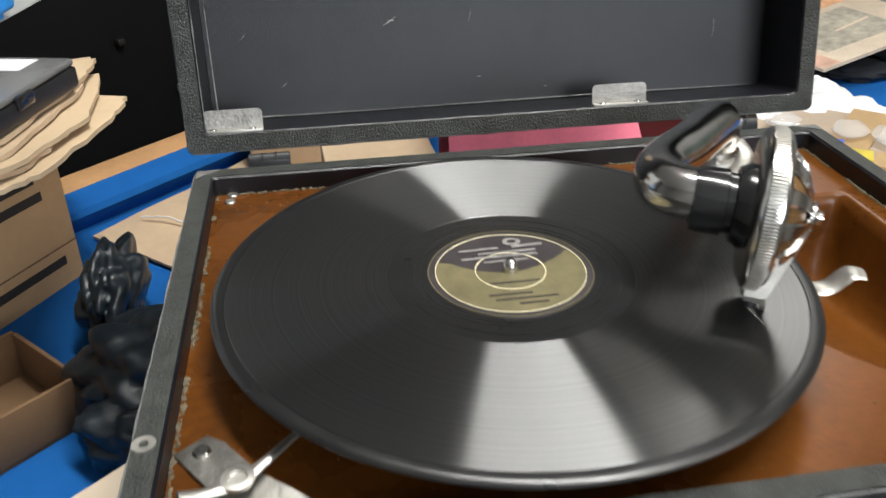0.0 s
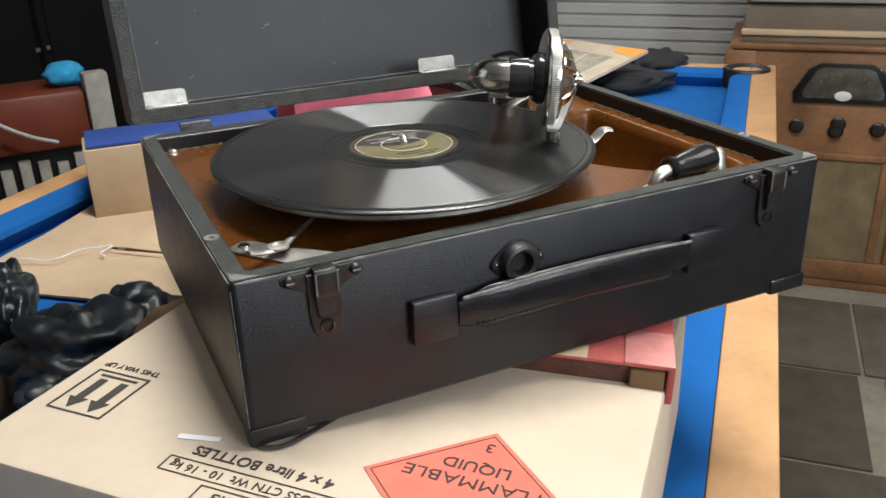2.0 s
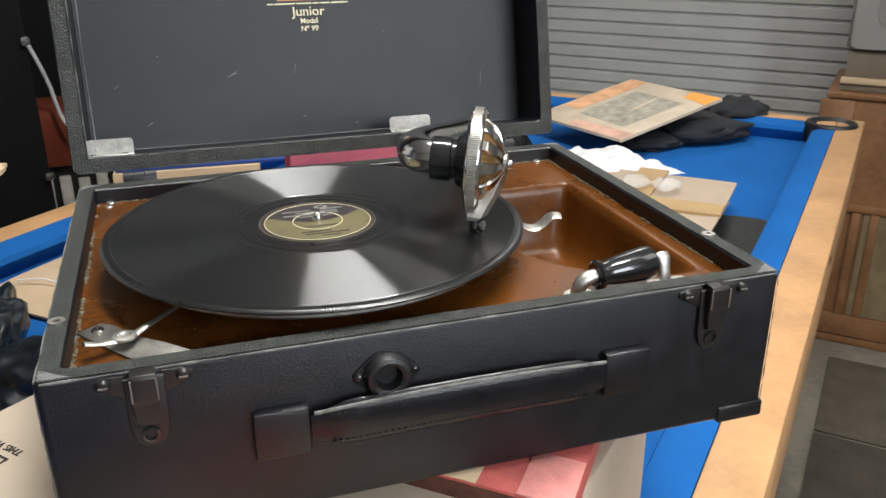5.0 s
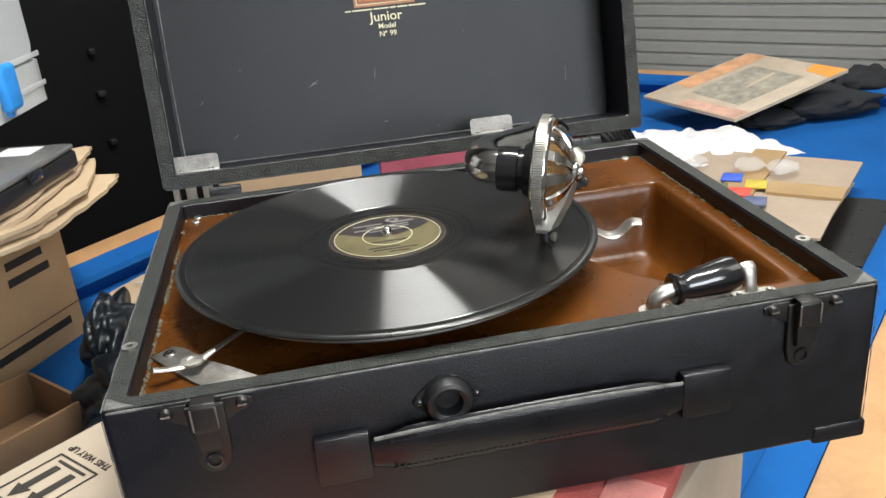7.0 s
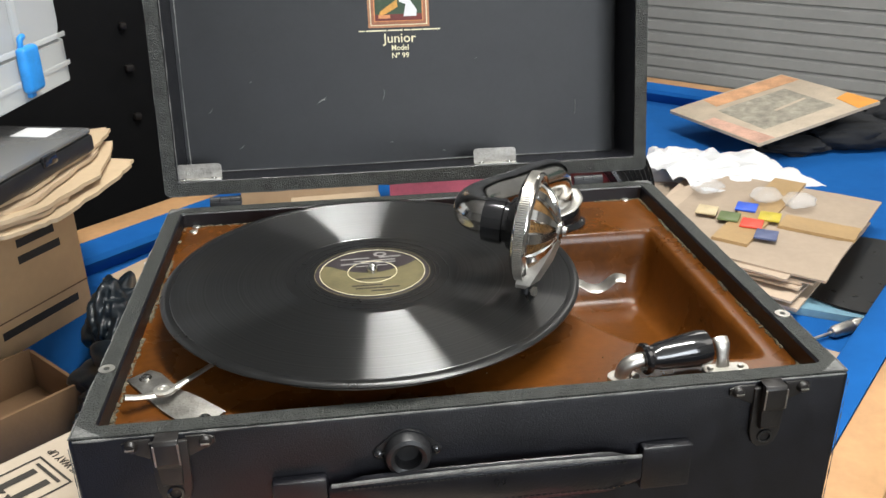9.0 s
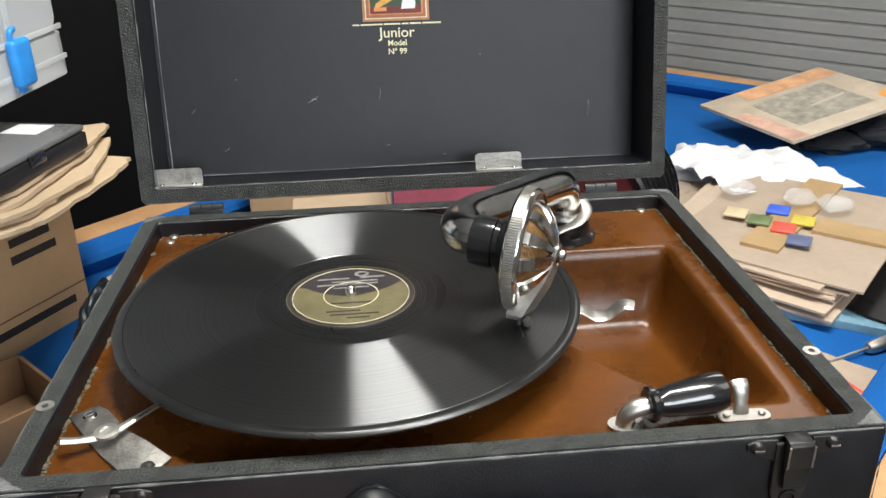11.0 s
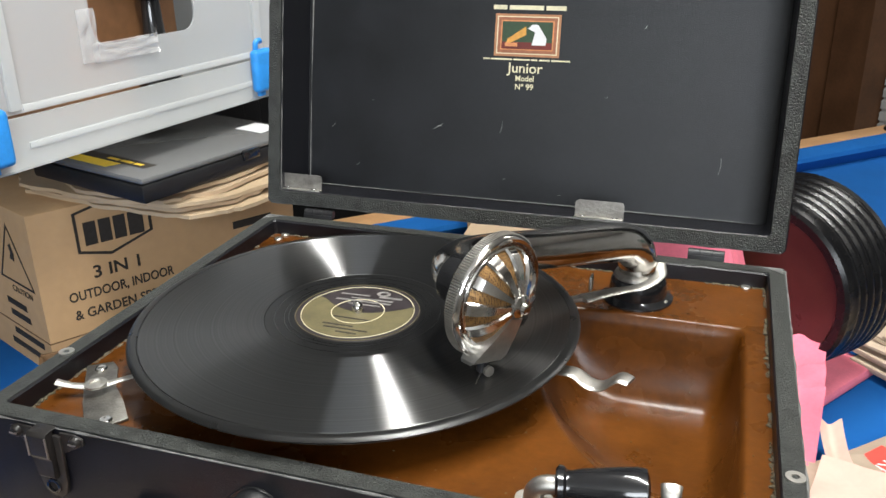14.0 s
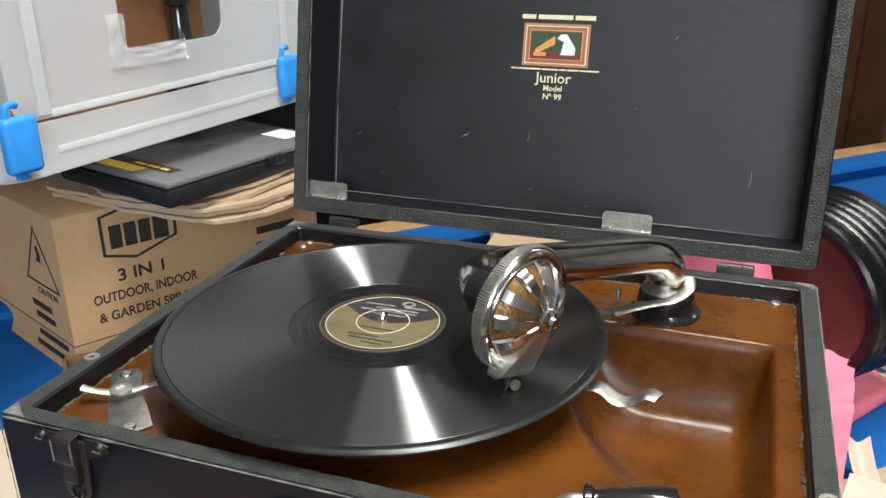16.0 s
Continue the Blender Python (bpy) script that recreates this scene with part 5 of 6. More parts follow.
# flat card and a small carton at the far cushion
cs = sheet(0.34, 0.30, 16, 14, lambda u, v: 0.004 + 0.006 * noise.noise(Vector((u * 3, v * 3, 4))) + 0.004 * u, 0.003)
lone("card_sheet", cs, CARTON, "flat sheet of brown cardboard lying on the cloth", "cardboard", Matrix.Translation((*room_at(0.570, 0.550), CLOTH + 0.004)) @ pose(0, 0, 0, 0, 0, YAW + 4))
zs = CLOTH + 0.0150
st = sweep([(-0.150, 0.790, zs), (-0.118, 0.778, zs + 0.003), (-0.100, 0.768, zs), (-0.082, 0.760, zs + 0.002), (-0.056, 0.773, zs + 0.003), (-0.036, 0.768, zs + 0.004), (-0.014, 0.772, zs + 0.001), (-0.030, 0.752, zs + 0.002), (-0.026, 0.742, zs)], 0.0011, 8, 8)
lone("plastic_strap", st, PAPER, "loose white crinkled strap on the card", "strap")
pb2 = thing("paintbrush", -0.016, 0.762, zs, "small thin paintbrush lying on the card sheet", "paintbrush", -41)
part("bristles", rod((0, 0, 0.002), (0.010, 0, 0.002), 0.0006, 0.0022, 10), BLACK_MATT, pb2)
part("ferrule", rod((0.010, 0, 0.002), (0.022, 0, 0.002), 0.0024, 0.0022, 12), MOTTLED, pb2)
part("handle", rod((0.022, 0, 0.002), (0.085, 0, 0.0015), 0.0022, 0.0012, 12), FRAME_WOOD, pb2)
sc = thing("cardboard_carton", 0.085, 0.945, CLOTH, "small plain brown carton behind the gramophone", "carton", -3)
part("carton_body", box(-0.105, 0.105, -0.040, 0.045, 0, 0.112, 0.002), CARTON, sc)
part("folder", box(-0.100, 0.180, -0.035, 0.060, 0.1125, 0.1175, 0.001), mat("blue_folder", (0.03, 0.07, 0.28), 0.5, vary=0.1, scale=20), sc, "blue card folder on top")
bc = thing("cardboard_carton", 0.150, 0.560, CLOTH, "low brown carton behind the gramophone", "carton", 3)
part("carton_body", box(-0.075, 0.030, -0.05, 0.06, 0, 0.165, 0.002), CARTON, bc)


# pink cloth behind the right-hand back corner
def pink():
    def hgt(u, v):
        x = Vector((u * 4, v * 4, 2.0))
        ridge = smoothstep(0.0, 0.25, v) * (1 - smoothstep(0.70, 1.0, v))
        drop = 1 - 0.77 * smoothstep(0.52, 0.80, u)
        return 0.012 + 0.250 * ridge * drop + 0.030 * abs(noise.noise(x * 1.3)) * ridge + 0.012 * noise.noise(x * 3)
    return sheet(0.270, 0.170, 40, 30, hgt, 0.002)


lone("pink_cloth", pink(), PINK, "crumpled bright pink cloth behind the gramophone", "cloth", pose(0.322, 0.560, CLOTH, 0, 0, -4), smooth=60)


# ribbed drum lying on its side behind the gramophone
lone("folded_cloth", box(-0.080, 0.080, -0.070, 0.070, 0, 0.0150, 0.005), PINK, "folded pink cloth under the drum", "cloth", pose(0.430, 0.665, CLOTH, 0, 0, 56))
dr = thing("ribbed_drum", 0.390, 0.610, -0.1520, "black ribbed round drum with a dark red end, on its side", "drum")
dr.matrix_world = Matrix.Translation((0.390, 0.610, -0.1520)) @ Vector((0.55, 0.83, 0.03)).to_track_quat("Z", "Y").to_matrix().to_4x4()
prof = [(0.082, 0.003), (0.084, 0.0), (0.092, 0.0), (0.0955, 0.003)]
for k in range(6):
    z, r = 0.014 + 0.0115 * k, 0.0960 + 0.0014 * k
    prof += [(r, z), (r + 0.0010, z + 0.0016), (r + 0.0010, z + 0.0050), (r, z + 0.0066), (r - 0.0004, z + 0.0090)]
prof += [(0.1045, 0.084), (0.100, 0.088), (0.0, 0.088)]
part("shell", lathe(prof, 80), mat("black_moulding", (0.0035, 0.0035, 0.004), 0.27, vary=0.2, scale=40, spec=0.3), dr, "black ribbed shell")
part("end_disc", lathe([(0.0, 0.005), (0.081, 0.005), (0.0825, 0.003)], 72), mat("dark_red_end", (0.050, 0.013, 0.009), 0.30, vary=0.2, scale=30), dr, "dark red-brown end")


# pile of record sleeves
SLEEVE = mat("tan_sleeve", (0.46, 0.36, 0.27), 0.8, vary=0.1, scale=14, bump=0.1, island=0.18)
TAPE = mat("brown_tape", (0.40, 0.26, 0.12), 0.4, vary=0.12, scale=20)
rnd = random.Random(4)
zz = CLOTH + 0.0106
pile_d, pile_n = 1.028, 0.005
for i in range(11):
    th = 0.0036
    bm = plate(torn(20 + i, [(-0.160, -0.124), (0.160, -0.124), (0.160, 0.124), (-0.160, 0.124)], 0.0012, 4), 0, th - 0.0008)
    for v in bm.verts:
        v.co.z += 0.004 * (noise.noise(Vector((v.co.x * 6 + i, v.co.y * 6, i))) if i > 2 else 0) * (1 if v.co.z > 0.001 else 1)
    dx, dy, tn = rnd.uniform(-0.030, 0.004), rnd.uniform(0.012, 0.045), rnd.uniform(-5, 7)
    if i == 10:
        dx, dy, tn = 0.0, 0.0, 2.0
    sl = lone("record_sleeve", bm, SLEEVE, "tan paper record sleeve in an untidy pile", "record sleeve", Matrix.Translation((*room_at(pile_d + dx, pile_n + dy), zz)) @ pose(0, 0, 0, 0, 0, YAW + tn), "", "pile of sleeves")
    zz += th
PT = zz + 0.0035


def on_pile(d, n, lift=0.0):
    return Matrix.Translation((*room_at(d, n), PT + lift)) @ pose(0, 0, 0, 0, 0, YAW)


for d0, n0, w, l, tn in ((1.055, 0.018, 0.285, 0.048, 2), (1.030, -0.070, 0.048, 0.100, 4)):
    part("tape_strip", box(-w / 2, w / 2, -l / 2, l / 2, -0.004, 0.0005), TAPE, sl, "strip of brown parcel tape", 35, sl.matrix_world.inverted() @ on_pile(d0, n0) @ pose(0, 0, 0, 0, 0, tn))
for d0, n0, col, nm in ((1.040, 0.036, (0.04, 0.11, 0.60), "blue"), (0.983, 0.008, (0.75, 0.08, 0.05), "red"), (0.990, 0.043, (0.13, 0.17, 0.07), "green"), (1.022, -0.004, (0.55, 0.44, 0.05), "yellow"), (0.955, -0.022, (0.10, 0.12, 0.22), "navy"), (0.996, 0.078, (0.58, 0.47, 0.29), "cream")):
    bm = box(-0.0165, 0.0165, -0.0145, 0.0145, 0.0, 0.0030, 0.0008)
    lone("needle_packet", bm, mat(nm + "_packet", col, 0.4, vary=0.15, scale=60), "small square " + nm + " needle packet on the sleeves", "packet", on_pile(d0, n0, 0.001) @ pose(0, 0, 0, 0, 0, 12))
for d0, n0, s in ((1.088, 0.025, 1), (1.095, -0.022, 2), (1.075, 0.111, 3)):
    crumple("plastic_bag", 0, 0, 0, 0.030, 0.022, 0.007, s, FILM, "small clear plastic bag on the sleeves", "plastic bag", 0.3, 3).matrix_world = on_pile(d0, n0, 0.0012)


def tissue(seed, w, l, amp):
    return sheet(w, l, 22, 18, lambda u, v: 0.006 + amp * abs(noise.noise(Vector((u * 4 + seed, v * 4, seed)))) + 0.12 * amp * noise.noise(Vector((u * 12, v * 12 + seed, 1))) - 0.010 * max(abs(u - 0.5), abs(v - 0.5)) ** 2 * 4, 0.0008)


lone("tissue_paper", tissue(1, 0.230, 0.200, 0.026), PAPER, "crumpled white paper lying over the sleeves", "paper", Matrix.Translation((*room_at(1.225, 0.130), CLOTH + 0.040)) @ pose(0, 0, 0, 0, 3, YAW - 30), smooth=25)
lone("tissue_paper", tissue(5, 0.190, 0.130, 0.020), PAPER, "crumpled white paper lying over the sleeves", "paper", Matrix.Translation((*room_at(1.270, 0.235), CLOTH + 0.020)) @ pose(0, 0, 0, 0, 0, YAW + 20), smooth=25)
lone("paper_wad", tissue(8, 0.160, 0.120, 0.020), SLEEVE, "brown paper under the white paper", "paper", Matrix.Translation((*room_at(1.150, 0.215), CLOTH + 0.010)) @ pose(0, 0, 0, 0, 0, YAW), smooth=25)

lr = thing("gramophone_record", *room_at(1.010, -0.150), CLOTH + 0.012, "loose black record under the pile of sleeves", "record")
part("disc", lathe([(0.0, 0.0), (0.122, 0.0), (0.125, 0.001), (0.1245, 0.0026), (0.0, 0.003)], 64), SHELLAC_PLAIN, lr)
lone("paper_sleeve", plate(rounded(-0.130, 0.130, -0.130, 0.130, 0.006), 0, 0.010, 0.001), mat("teal_sleeve", (0.16, 0.30, 0.38), 0.6, vary=0.25, scale=12), "blue-grey record sleeve flat on the cloth", "record sleeve", Matrix.Translation((*room_at(0.990, -0.080), CLOTH + 0.0005)) @ pose(0, 0, 0, 0, 0, YAW + 14))

# bag printed in red, beside the case
pb = thing("paper_bag", *room_at(0.665, -0.085), CLOTH, "tan paper record bag printed in red", "paper bag", YAW)
part("bag_sheet", sheet(0.250, 0.230, 14, 12, lambda u, v: 0.006 + 0.006 * noise.noise(Vector((u * 3, v * 3, 7))), 0.004), SLEEVE, pb)
RED_INK = mat("red_ink", (0.70, 0.07, 0.05), 0.7, vary=0.12, scale=50)
part("red_band", plate([(-0.045, 0.042), (0.075, 0.058), (0.070, 0.100), (-0.055, 0.090)], 0.0125, 0.0130), RED_INK, pb, "red printed band")
letters("RECORD", 0.020, pose(0.010, 0.072, 0.0133, 0, 0, 186), PAPER, pb, "print", 0.085)
part("script_stroke", sweep([(0.060, -0.090, 0.0128), (0.078, -0.050, 0.0128), (0.060, -0.030, 0.0128), (0.040, -0.060, 0.0128), (0.055, -0.075, 0.0128), (0.020, -0.040, 0.0128), (0.010, -0.080, 0.0128), (-0.010, -0.050, 0.0128), (-0.030, -0.085, 0.0128)], 0.0022, 8, 8, None, 0.15), RED_INK, pb)

PINK_PAPER = mat("pale_pink_paper", (0.66, 0.44, 0.36), 0.7, vary=0.08, scale=20)
for px, py, w, l, tn, lift, mt, seed in ((0.470, 0.452, 0.090, 0.060, 28, 0.016, SLEEVE, 1.0), (0.486, 0.428, 0.080, 0.070, -14, 0.021, PINK_PAPER, 4.0)):
    bm = sheet(w, l, 12, 10, lambda u, v: 0.003 * noise.noise(Vector((u * 3, v * 3, seed))) + 0.012 * max(0.0, v - 0.55) * (1 if seed > 2 else 0), 0.0008)
    lone("folded_paper", bm, mt, "folded pale paper lying on the record bag", "paper", pose(px, py, CLOTH + lift, 0, 0, tn), "", "", 25)
curl = sheet(0.022, 0.050, 8, 12, lambda u, v: 0.022 * v * v + 0.004 * math.cos(u * 6), 0.0007)
lone("paper_curl", curl, PINK_PAPER, "curled strip of pale pink paper on the bag", "paper", pose(0.468, 0.486, CLOTH + 0.018, 0, 0, 12), smooth=40)

jk = thing("screwdriver", *room_at(0.825, -0.150), CLOTH + 0.006, "silver-handled screwdriver on the blue cloth", "screwdriver", 10)
part("handle", lathe([(0.0, 0.0), (0.0055, 0.0), (0.0075, 0.006), (0.0080, 0.030), (0.0065, 0.034), (0.0080, 0.038), (0.0075, 0.048), (0.0, 0.050)], 20, None, along((0, 0, 0.002), (1, 0.15, 0.002))), DULL, jk)
part("shaft", rod((0.0, 0, 0.002), (-0.055, -0.008, 0.000), 0.0020), DULL, jk)

# magazine on a dark jacket at the far end
mg = thing("magazine", 0.989, 1.219, -0.2125, "old magazine with beige and orange printed cover", "magazine", 16, "", "", (0, -8.8))
MAGC = mat("magazine_cover", (0.50, 0.41, 0.31), 0.55, vary=0.15, scale=25, second=(0.28, 0.25, 0.20), amount=0.45)
part("cover", plate(rounded(-0.1465, 0.1465, -0.130, 0.130, 0.003), 0, 0.006, 0.001), MAGC, mg)
part("grey_panel", plate([(-0.0930, -0.085), (0.0786, -0.085), (0.0858, 0.055), (-0.0858, 0.055)], 0.0061, 0.0064), mat("grey_print", (0.33, 0.30, 0.24), 0.6, vary=0.4, scale=60), mg)
part("orange_corner", plate([(0.0930, -0.128), (0.1451, -0.128), (0.1451, -0.050), (0.1072, -0.060)], 0.0061, 0.0065), mat("orange_panel", (0.80, 0.33, 0.05), 0.6, vary=0.1, scale=30), mg)
part("orange_band", plate([(-0.0715, 0.075), (0.1430, 0.075), (0.1430, 0.125), (-0.0643, 0.125)], 0.0061, 0.0064), mat("pale_orange", (0.62, 0.33, 0.17), 0.6, vary=0.3, scale=30), mg)
part("pink_corner", plate([(-0.1451, -0.128), (-0.1072, -0.128), (-0.1144, 0.03), (-0.1451, 0.03)], 0.0061, 0.0064), mat("pale_pink", (0.60, 0.36, 0.27), 0.6, vary=0.3, scale=30), mg)
part("pale_stripe", plate([(-0.0143, -0.03), (0.0715, -0.02), (0.0715, -0.012), (-0.0143, -0.022)], 0.0065, 0.0067), MAGC, mg)
JACKET = mat("dark_fabric", (0.014, 0.015, 0.018), 0.9, vary=0.3, scale=20, bump=0.5, bump_scale=500)
jt = thing("jacket", 1.120, 1.215, CLOTH, "dark folded jacket under the magazine", "jacket")
for nm, x, y, sx, sy, sz, sd in (("jacket_body", 0.04, 0.02, 0.150, 0.085, 0.022, 11), ("sleeve", 0.02, -0.075, 0.100, 0.040, 0.026, 12), ("sleeve", 0.160, 0.02, 0.075, 0.060, 0.034, 13), ("collar", -0.110, -0.075, 0.070, 0.035, 0.015, 14)):
    ob = crumple(nm, x, y, 0, sx, sy, sz, sd, JACKET, "", "", 0.35)
    ob.parent = jt

# ---- beyond the table ----
RX = 2.45
rd = thing("console_radio", *room_at(RX + 0.20, -0.485), FLOOR, "walnut console radio with dark dial and three knobs", "radio", YAW)
HB = -0.322 - FLOOR


def RD(name, bm, material, parent=None, label=""):
    return part(name, bm, material, parent or rd, label)


rb = RD("cabinet", box(-0.20, 0.20, -0.325, 0.325, 0.03, HB, 0.008), CABINET, None, "scratched walnut cabinet")
RD("plinth", box(-0.205, 0.20, -0.335, 0.335, 0.0, 0.0295, 0.003), CABINET)
RD("top_moulding", box(-0.212, 0.20, -0.332, 0.332, HB + 0.0003, HB + 0.016, 0.004), CABINET)
for y in (-0.300, 0.300):
    RD("stile", box(-0.212, -0.2004, y - 0.045, y + 0.045, 0.03, HB - 0.004, 0.004), mat("dark_walnut", (0.12, 0.045, 0.018), 0.45, vary=0.3, scale=8) if y < 0 else CABINET)
RD("rail", box(-0.214, -0.2004, -0.2548, 0.2548, 0.430, 0.452, 0.004), CABINET)
RD("rail", box(-0.212, -0.2004, -0.2548, 0.2548, 0.032, 0.100, 0.004), CABINET)
gl = RD("grille", box(-0.206, -0.2004, -0.180, 0.180, 0.102, 0.428), GRILLE, None, "brown loudspeaker cloth")
for y in (-0.200, -0.150, 0.150, 0.200):
    RD("grille_bar", box(-0.213, -0.2064, y - 0.012, y + 0.012, 0.102, 0.429, 0.003), CABINET, gl)


def radio_plate(outline, x, th, material, name, parent=None, label=""):
    """Plate on the front: outline in (across, up), across to the far side positive."""
    bm = plate(outline, 0, th, 0.002)
    bmesh.ops.transform(bm, matrix=Matrix(((0, 0, -1, x), (1, 0, 0, 0), (0, 1, 0, 0), (0, 0, 0, 1))), verts=bm.verts)
    return RD(name, bm, material, parent, label)


zc = -0.415 - FLOOR
dial = radio_plate([(-0.136, zc - 0.060), (0.136, zc - 0.060), (0.140, zc - 0.030), (0.100, zc + 0.042), (0.070, zc + 0.058), (-0.070, zc + 0.058), (-0.100, zc + 0.042), (-0.140, zc - 0.030)], -0.2005, 0.010, BLACK_GLOSS, "dial", None, "black framed tuning dial")
radio_plate([(-0.110, zc - 0.045), (0.110, zc - 0.045), (0.112, zc - 0.025), (0.080, zc + 0.036), (0.060, zc + 0.046), (-0.060, zc + 0.046), (-0.080, zc + 0.036), (-0.112, zc - 0.025)], -0.2106, 0.002, mat("dial_glass", (0.07, 0.065, 0.055), 0.25, vary=0.5, scale=30), "dial_glass", dial)
radio_plate(disc(0.024, 24, 0, zc - 0.036, 0.6), -0.2127, 0.004, PAPER, "dial_badge", dial, "pale oval badge")
for k in range(9):
    a = radians(30 + 15 * k)
    radio_plate([(0.075 * math.cos(a) - 0.002, zc - 0.025 + 0.055 * math.sin(a)), (0.075 * math.cos(a) + 0.002, zc - 0.025 + 0.055 * math.sin(a)), (0.075 * math.cos(a) + 0.002, zc - 0.017 + 0.055 * math.sin(a)), (0.075 * math.cos(a) - 0.002, zc - 0.017 + 0.055 * math.sin(a))], -0.2127, 0.001, GOLD, "dial_mark", dial)
for y, dz in ((0.116, 0.0), (0.0, 0.012), (-0.110, 0.0), (0.004, -0.010)):
    RD("knob", lathe([(0.022, 0), (0.022, 0.006), (0.016, 0.010), (0.015, 0.022), (0.0, 0.024)], 24, None, along((-0.2004, y, -0.550 - FLOOR + dz), (-1, y, -0.550 - FLOOR + dz))), BLACK_MATT)

tv = thing("television", *room_at(RX + 0.21, -0.480), -0.3055, "old grey television set on the radio", "television", YAW)
part("stand", box(-0.19, 0.19, -0.300, 0.300, 0.0, 0.030, 0.004), TV_BASE, tv)
part("stand_panel", box(-0.175, 0.18, -0.292, 0.292, 0.0304, 0.110, 0.004), TV_BASE, tv, "taupe lower panel")
part("stand_edge", box(-0.200, -0.1754, -0.300, 0.300, 0.022, 0.0385, 0.003), CARD_PALE, tv)
tc = part("tv_case", box(-0.175, 0.22, -0.300, 0.300, 0.1104, 0.560, 0.012), TV_GREY, tv, "grey plastic surround")
bm = ring_plate(rounded(-0.290, 0.290, 0.120, 0.550, 0.02), rounded(-0.235, 0.235, 0.170, 0.510, 0.05), 0, 0.020)
bmesh.ops.transform(bm, matrix=Matrix(((0, 0, -1, -0.1755), (1, 0, 0, 0), (0, 1, 0, 0), (0, 0, 0, 1))), verts=bm.verts)
part("tv_bezel", bm, TV_GREY, tc)
bm = B()
bmesh.ops.create_uvsphere(bm, u_segments=32, v_segments=20, radius=1)
bmesh.ops.transform(bm, matrix=Matrix.Translation((-0.176, 0, 0.34)) @ Matrix.Diagonal((0.030, 0.245, 0.185, 1)), verts=bm.verts)
part("tv_screen", bm, SCREEN, tc, "dark green bulging tube")

# black gear along the far side, with bright fittings
for i, (d0, n0, w, l, hh) in enumerate(((-0.30, 1.20, 0.50, 0.45, 1.75), (0.18, 1.22, 0.44, 0.45, 1.62), (0.62, 1.30, 0.42, 0.45, 1.75), (1.05, 2.10, 0.50, 0.45, 1.75), (1.58, 2.14, 0.50, 0.45, 1.60), (2.10, 2.14, 0.50, 0.45, 1.75))):
    t = thing("loudspeaker_cabinet", *room_at(d0, n0), FLOOR, "tall black loudspeaker cabinet with metal corners", "loudspeaker", YAW, "black cabinets")
    part("cabinet", box(-w / 2, w / 2, -l / 2, l / 2, 0, hh, 0.01), BLACK_DULL, t)
    part("grille_panel", box(-w / 2 + 0.03, w / 2 - 0.03, -l / 2 - 0.006, -l / 2 - 0.0003, 0.08, hh - 0.05, 0.002), BLACK_DULL, t)
    for sx in (-1, 1):
        for z in (0.80, 1.05, hh - 0.02):
            part("fitting", box(sx * (w / 2 - 0.012) - 0.009, sx * (w / 2 - 0.012) + 0.009, -l / 2 - 0.010, -l / 2 - 0.0064, z - 0.007, z + 0.007, 0.003), MOTTLED, t)
    if i == 2:
        for z, k in ((0.905, 0.007), (0.994, 0.008), (1.069, 0.006)):
            part("catch", box(0.093 - k, 0.093 + k, -l / 2 - 0.018, -l / 2 - 0.0064, z - 0.006, z + 0.006, 0.003), JAPAN, t, "worn steel catch")

pn = thing("piano_carcass", -0.05, 2.130, FLOOR, "dismantled mahogany piano carcass with exposed keys", "piano", 4)
MAHOG = mat("mahogany", (0.16, 0.035, 0.018), 0.4, vary=0.3, scale=7, bump=0.06)
part("case", box(-0.25, 0.085, -0.08, 0.12, 0.0, -0.640 - FLOOR, 0.004), MAHOG, pn)
part("shelf", box(-0.26, 0.090, -0.100, 0.12, -0.4495 - FLOOR, -0.300 - FLOOR, 0.012), MAHOG, pn, "red-brown rail")
part("key_bed", box(-0.25, 0.085, -0.065, 0.12, -0.6395 - FLOOR, -0.4500 - FLOOR), BLACK_MATT, pn)
IVORY = mat("old_ivory", (0.40, 0.38, 0.34), 0.5, vary=0.2, scale=40)
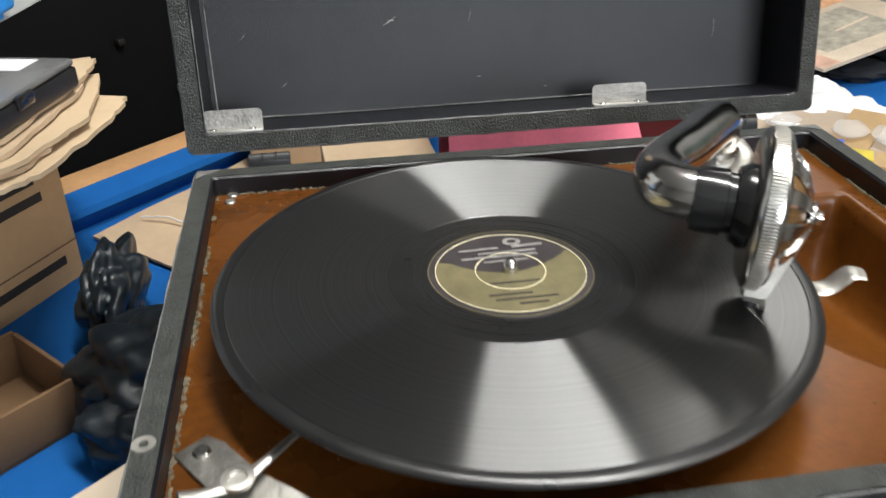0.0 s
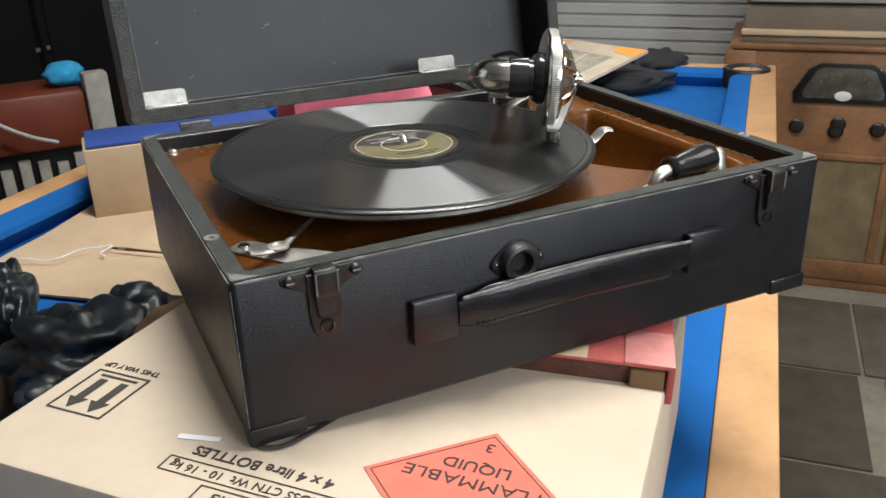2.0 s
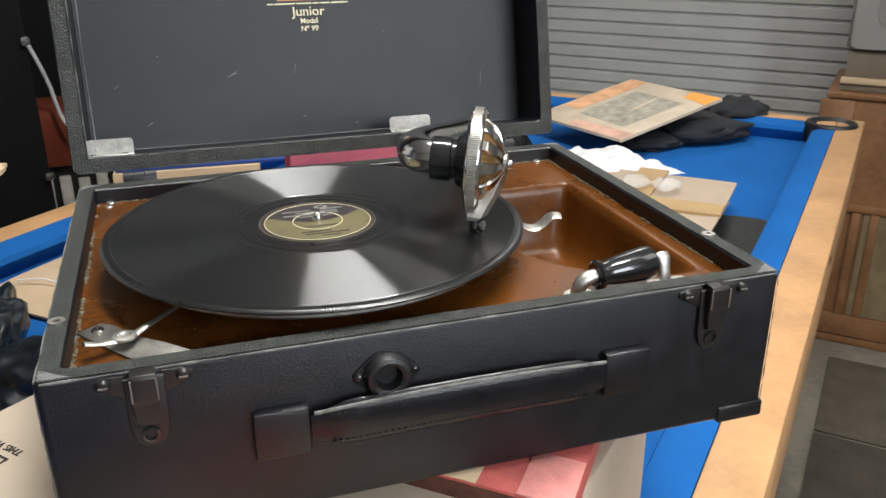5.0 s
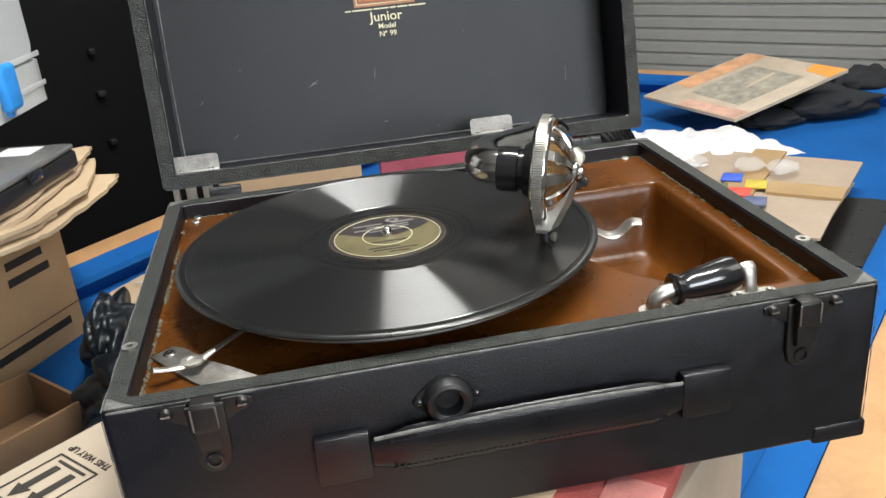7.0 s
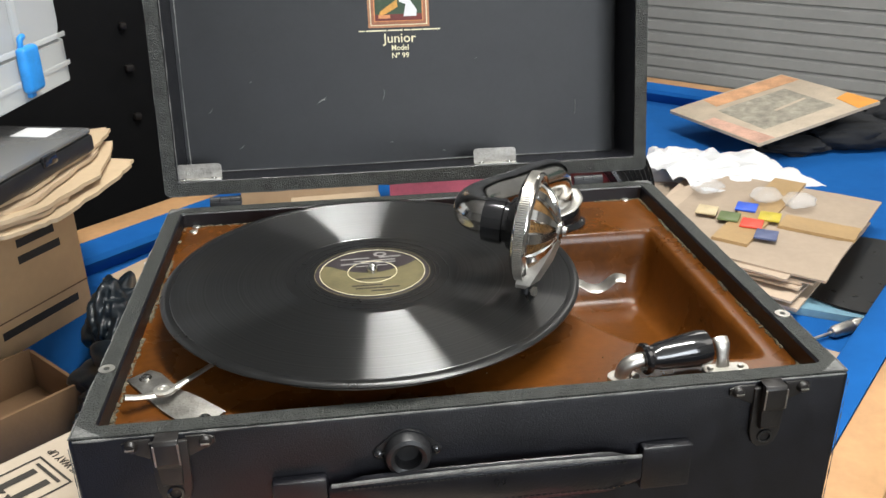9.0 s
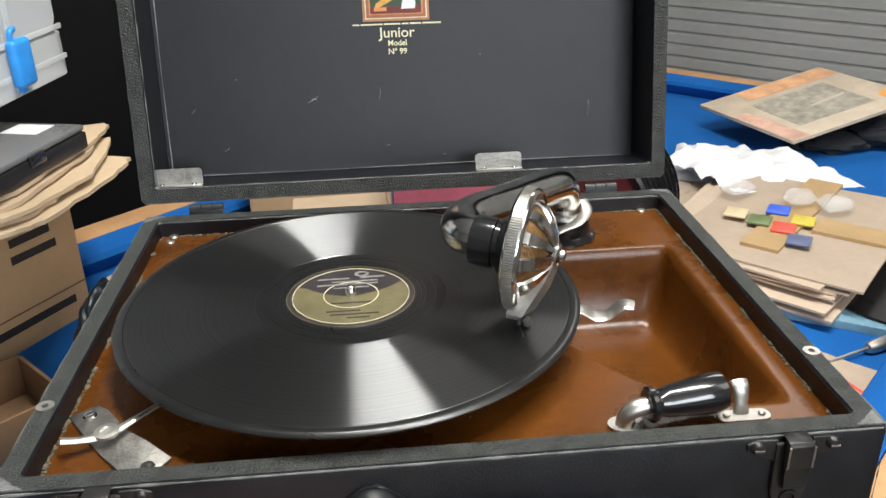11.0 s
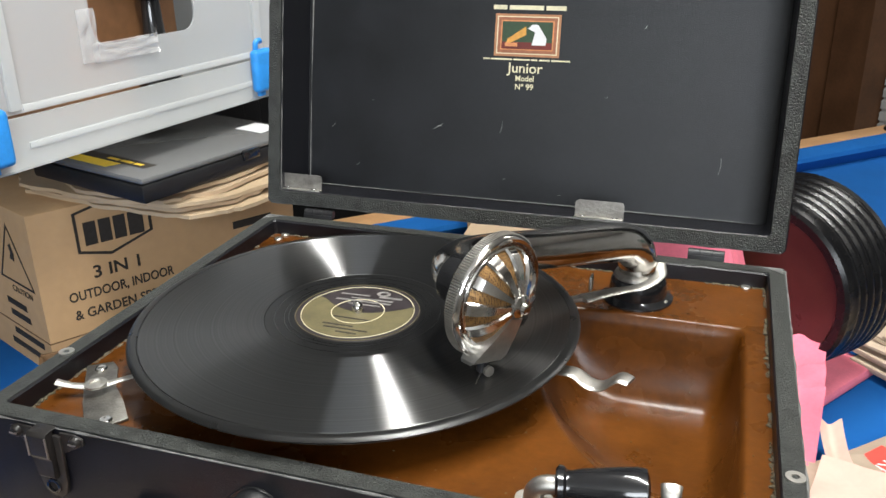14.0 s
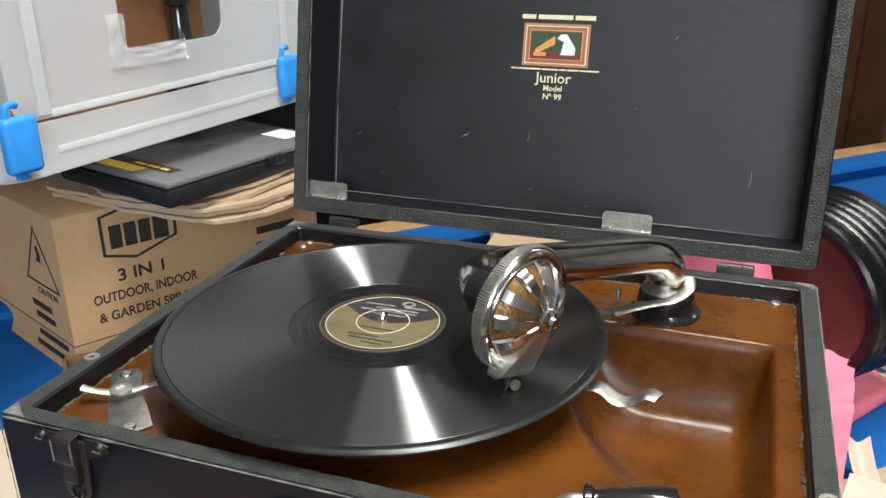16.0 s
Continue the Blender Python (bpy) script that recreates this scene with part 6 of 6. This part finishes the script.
for k in range(7):
    x = -0.240 + k * 0.046
    part("key", box(x, x + 0.029, -0.090, -0.0655, -0.6390 - FLOOR, -0.470 - FLOOR - 0.010 * (k % 3), 0.003), IVORY, pn)
rg = crumple("blue_rag", 0.008, 2.110, -0.2998, 0.050, 0.045, 0.032, 21, mat("bright_blue_rag", (0.03, 0.33, 0.62), 0.9, vary=0.2, scale=40), "bright blue crumpled rag on the piano", "rag", 0.4, 3)
lone("timber_post", box(-0.030, 0.030, -0.03, 0.03, 0, -0.262 - FLOOR, 0.004), mat("grey_white_paint", (0.34, 0.32, 0.29), 0.7, vary=0.2, scale=30, bump=0.1), "short post in dirty white paint beside the piano", "post", pose(0.078, 2.055, FLOOR, 0, 0, 6))
wr = sweep([(-0.10, 0, 0.62), (-0.06, 0.0, 0.40), (0.0, -0.01, 0.22), (0.03, -0.02, 0.10), (0.10, -0.02, 0.04), (0.18, -0.02, 0.006)], 0.0050, 8, 8)
lone("cable", wr, mat("grey_cable", (0.45, 0.45, 0.46), 0.5), "loose grey cable hanging over the piano", "cable", Matrix.Translation((-0.220, 1.985, -0.420)))

room_cab = thing("tall_cabinet", *room_at(2.74, 2.06), FLOOR, "tall dark brown wooden cabinet beside the roller door", "cabinet", YAW)
part("cabinet_body", box(-0.12, 0.20, -0.19, 0.36, 0, 2.3, 0.006), FRAME_WOOD, room_cab)
for y in (-0.09, 0.19):
    part("cabinet_door", box(-0.140, -0.1204, y - 0.09, y + 0.17, 0.06, 2.24, 0.004), FRAME_WOOD, room_cab)

# dark tiles laid on the concrete
for d0, d1, n0, n1, mt in ((1.47, 1.885, -0.575, -0.285, 0), (1.47, 1.885, -1.03, -0.64, 1), (1.90, 2.33, -0.585, -0.285, 0), (1.90, 2.33, -1.03, -0.595, 0), (1.03, 1.455, -0.64, -0.285, 0), (1.03, 1.455, -1.05, -0.66, 0), (0.60, 1.015, -0.64, -0.285, 0), (0.60, 1.015, -1.05, -0.66, 1)):
    ob = part("floor_tile", box(d0, d1, n0, n1, FLOOR + 0.0005, FLOOR + 0.008, 0.002), (TILE_DARK, CONCRETE)[mt], floor)
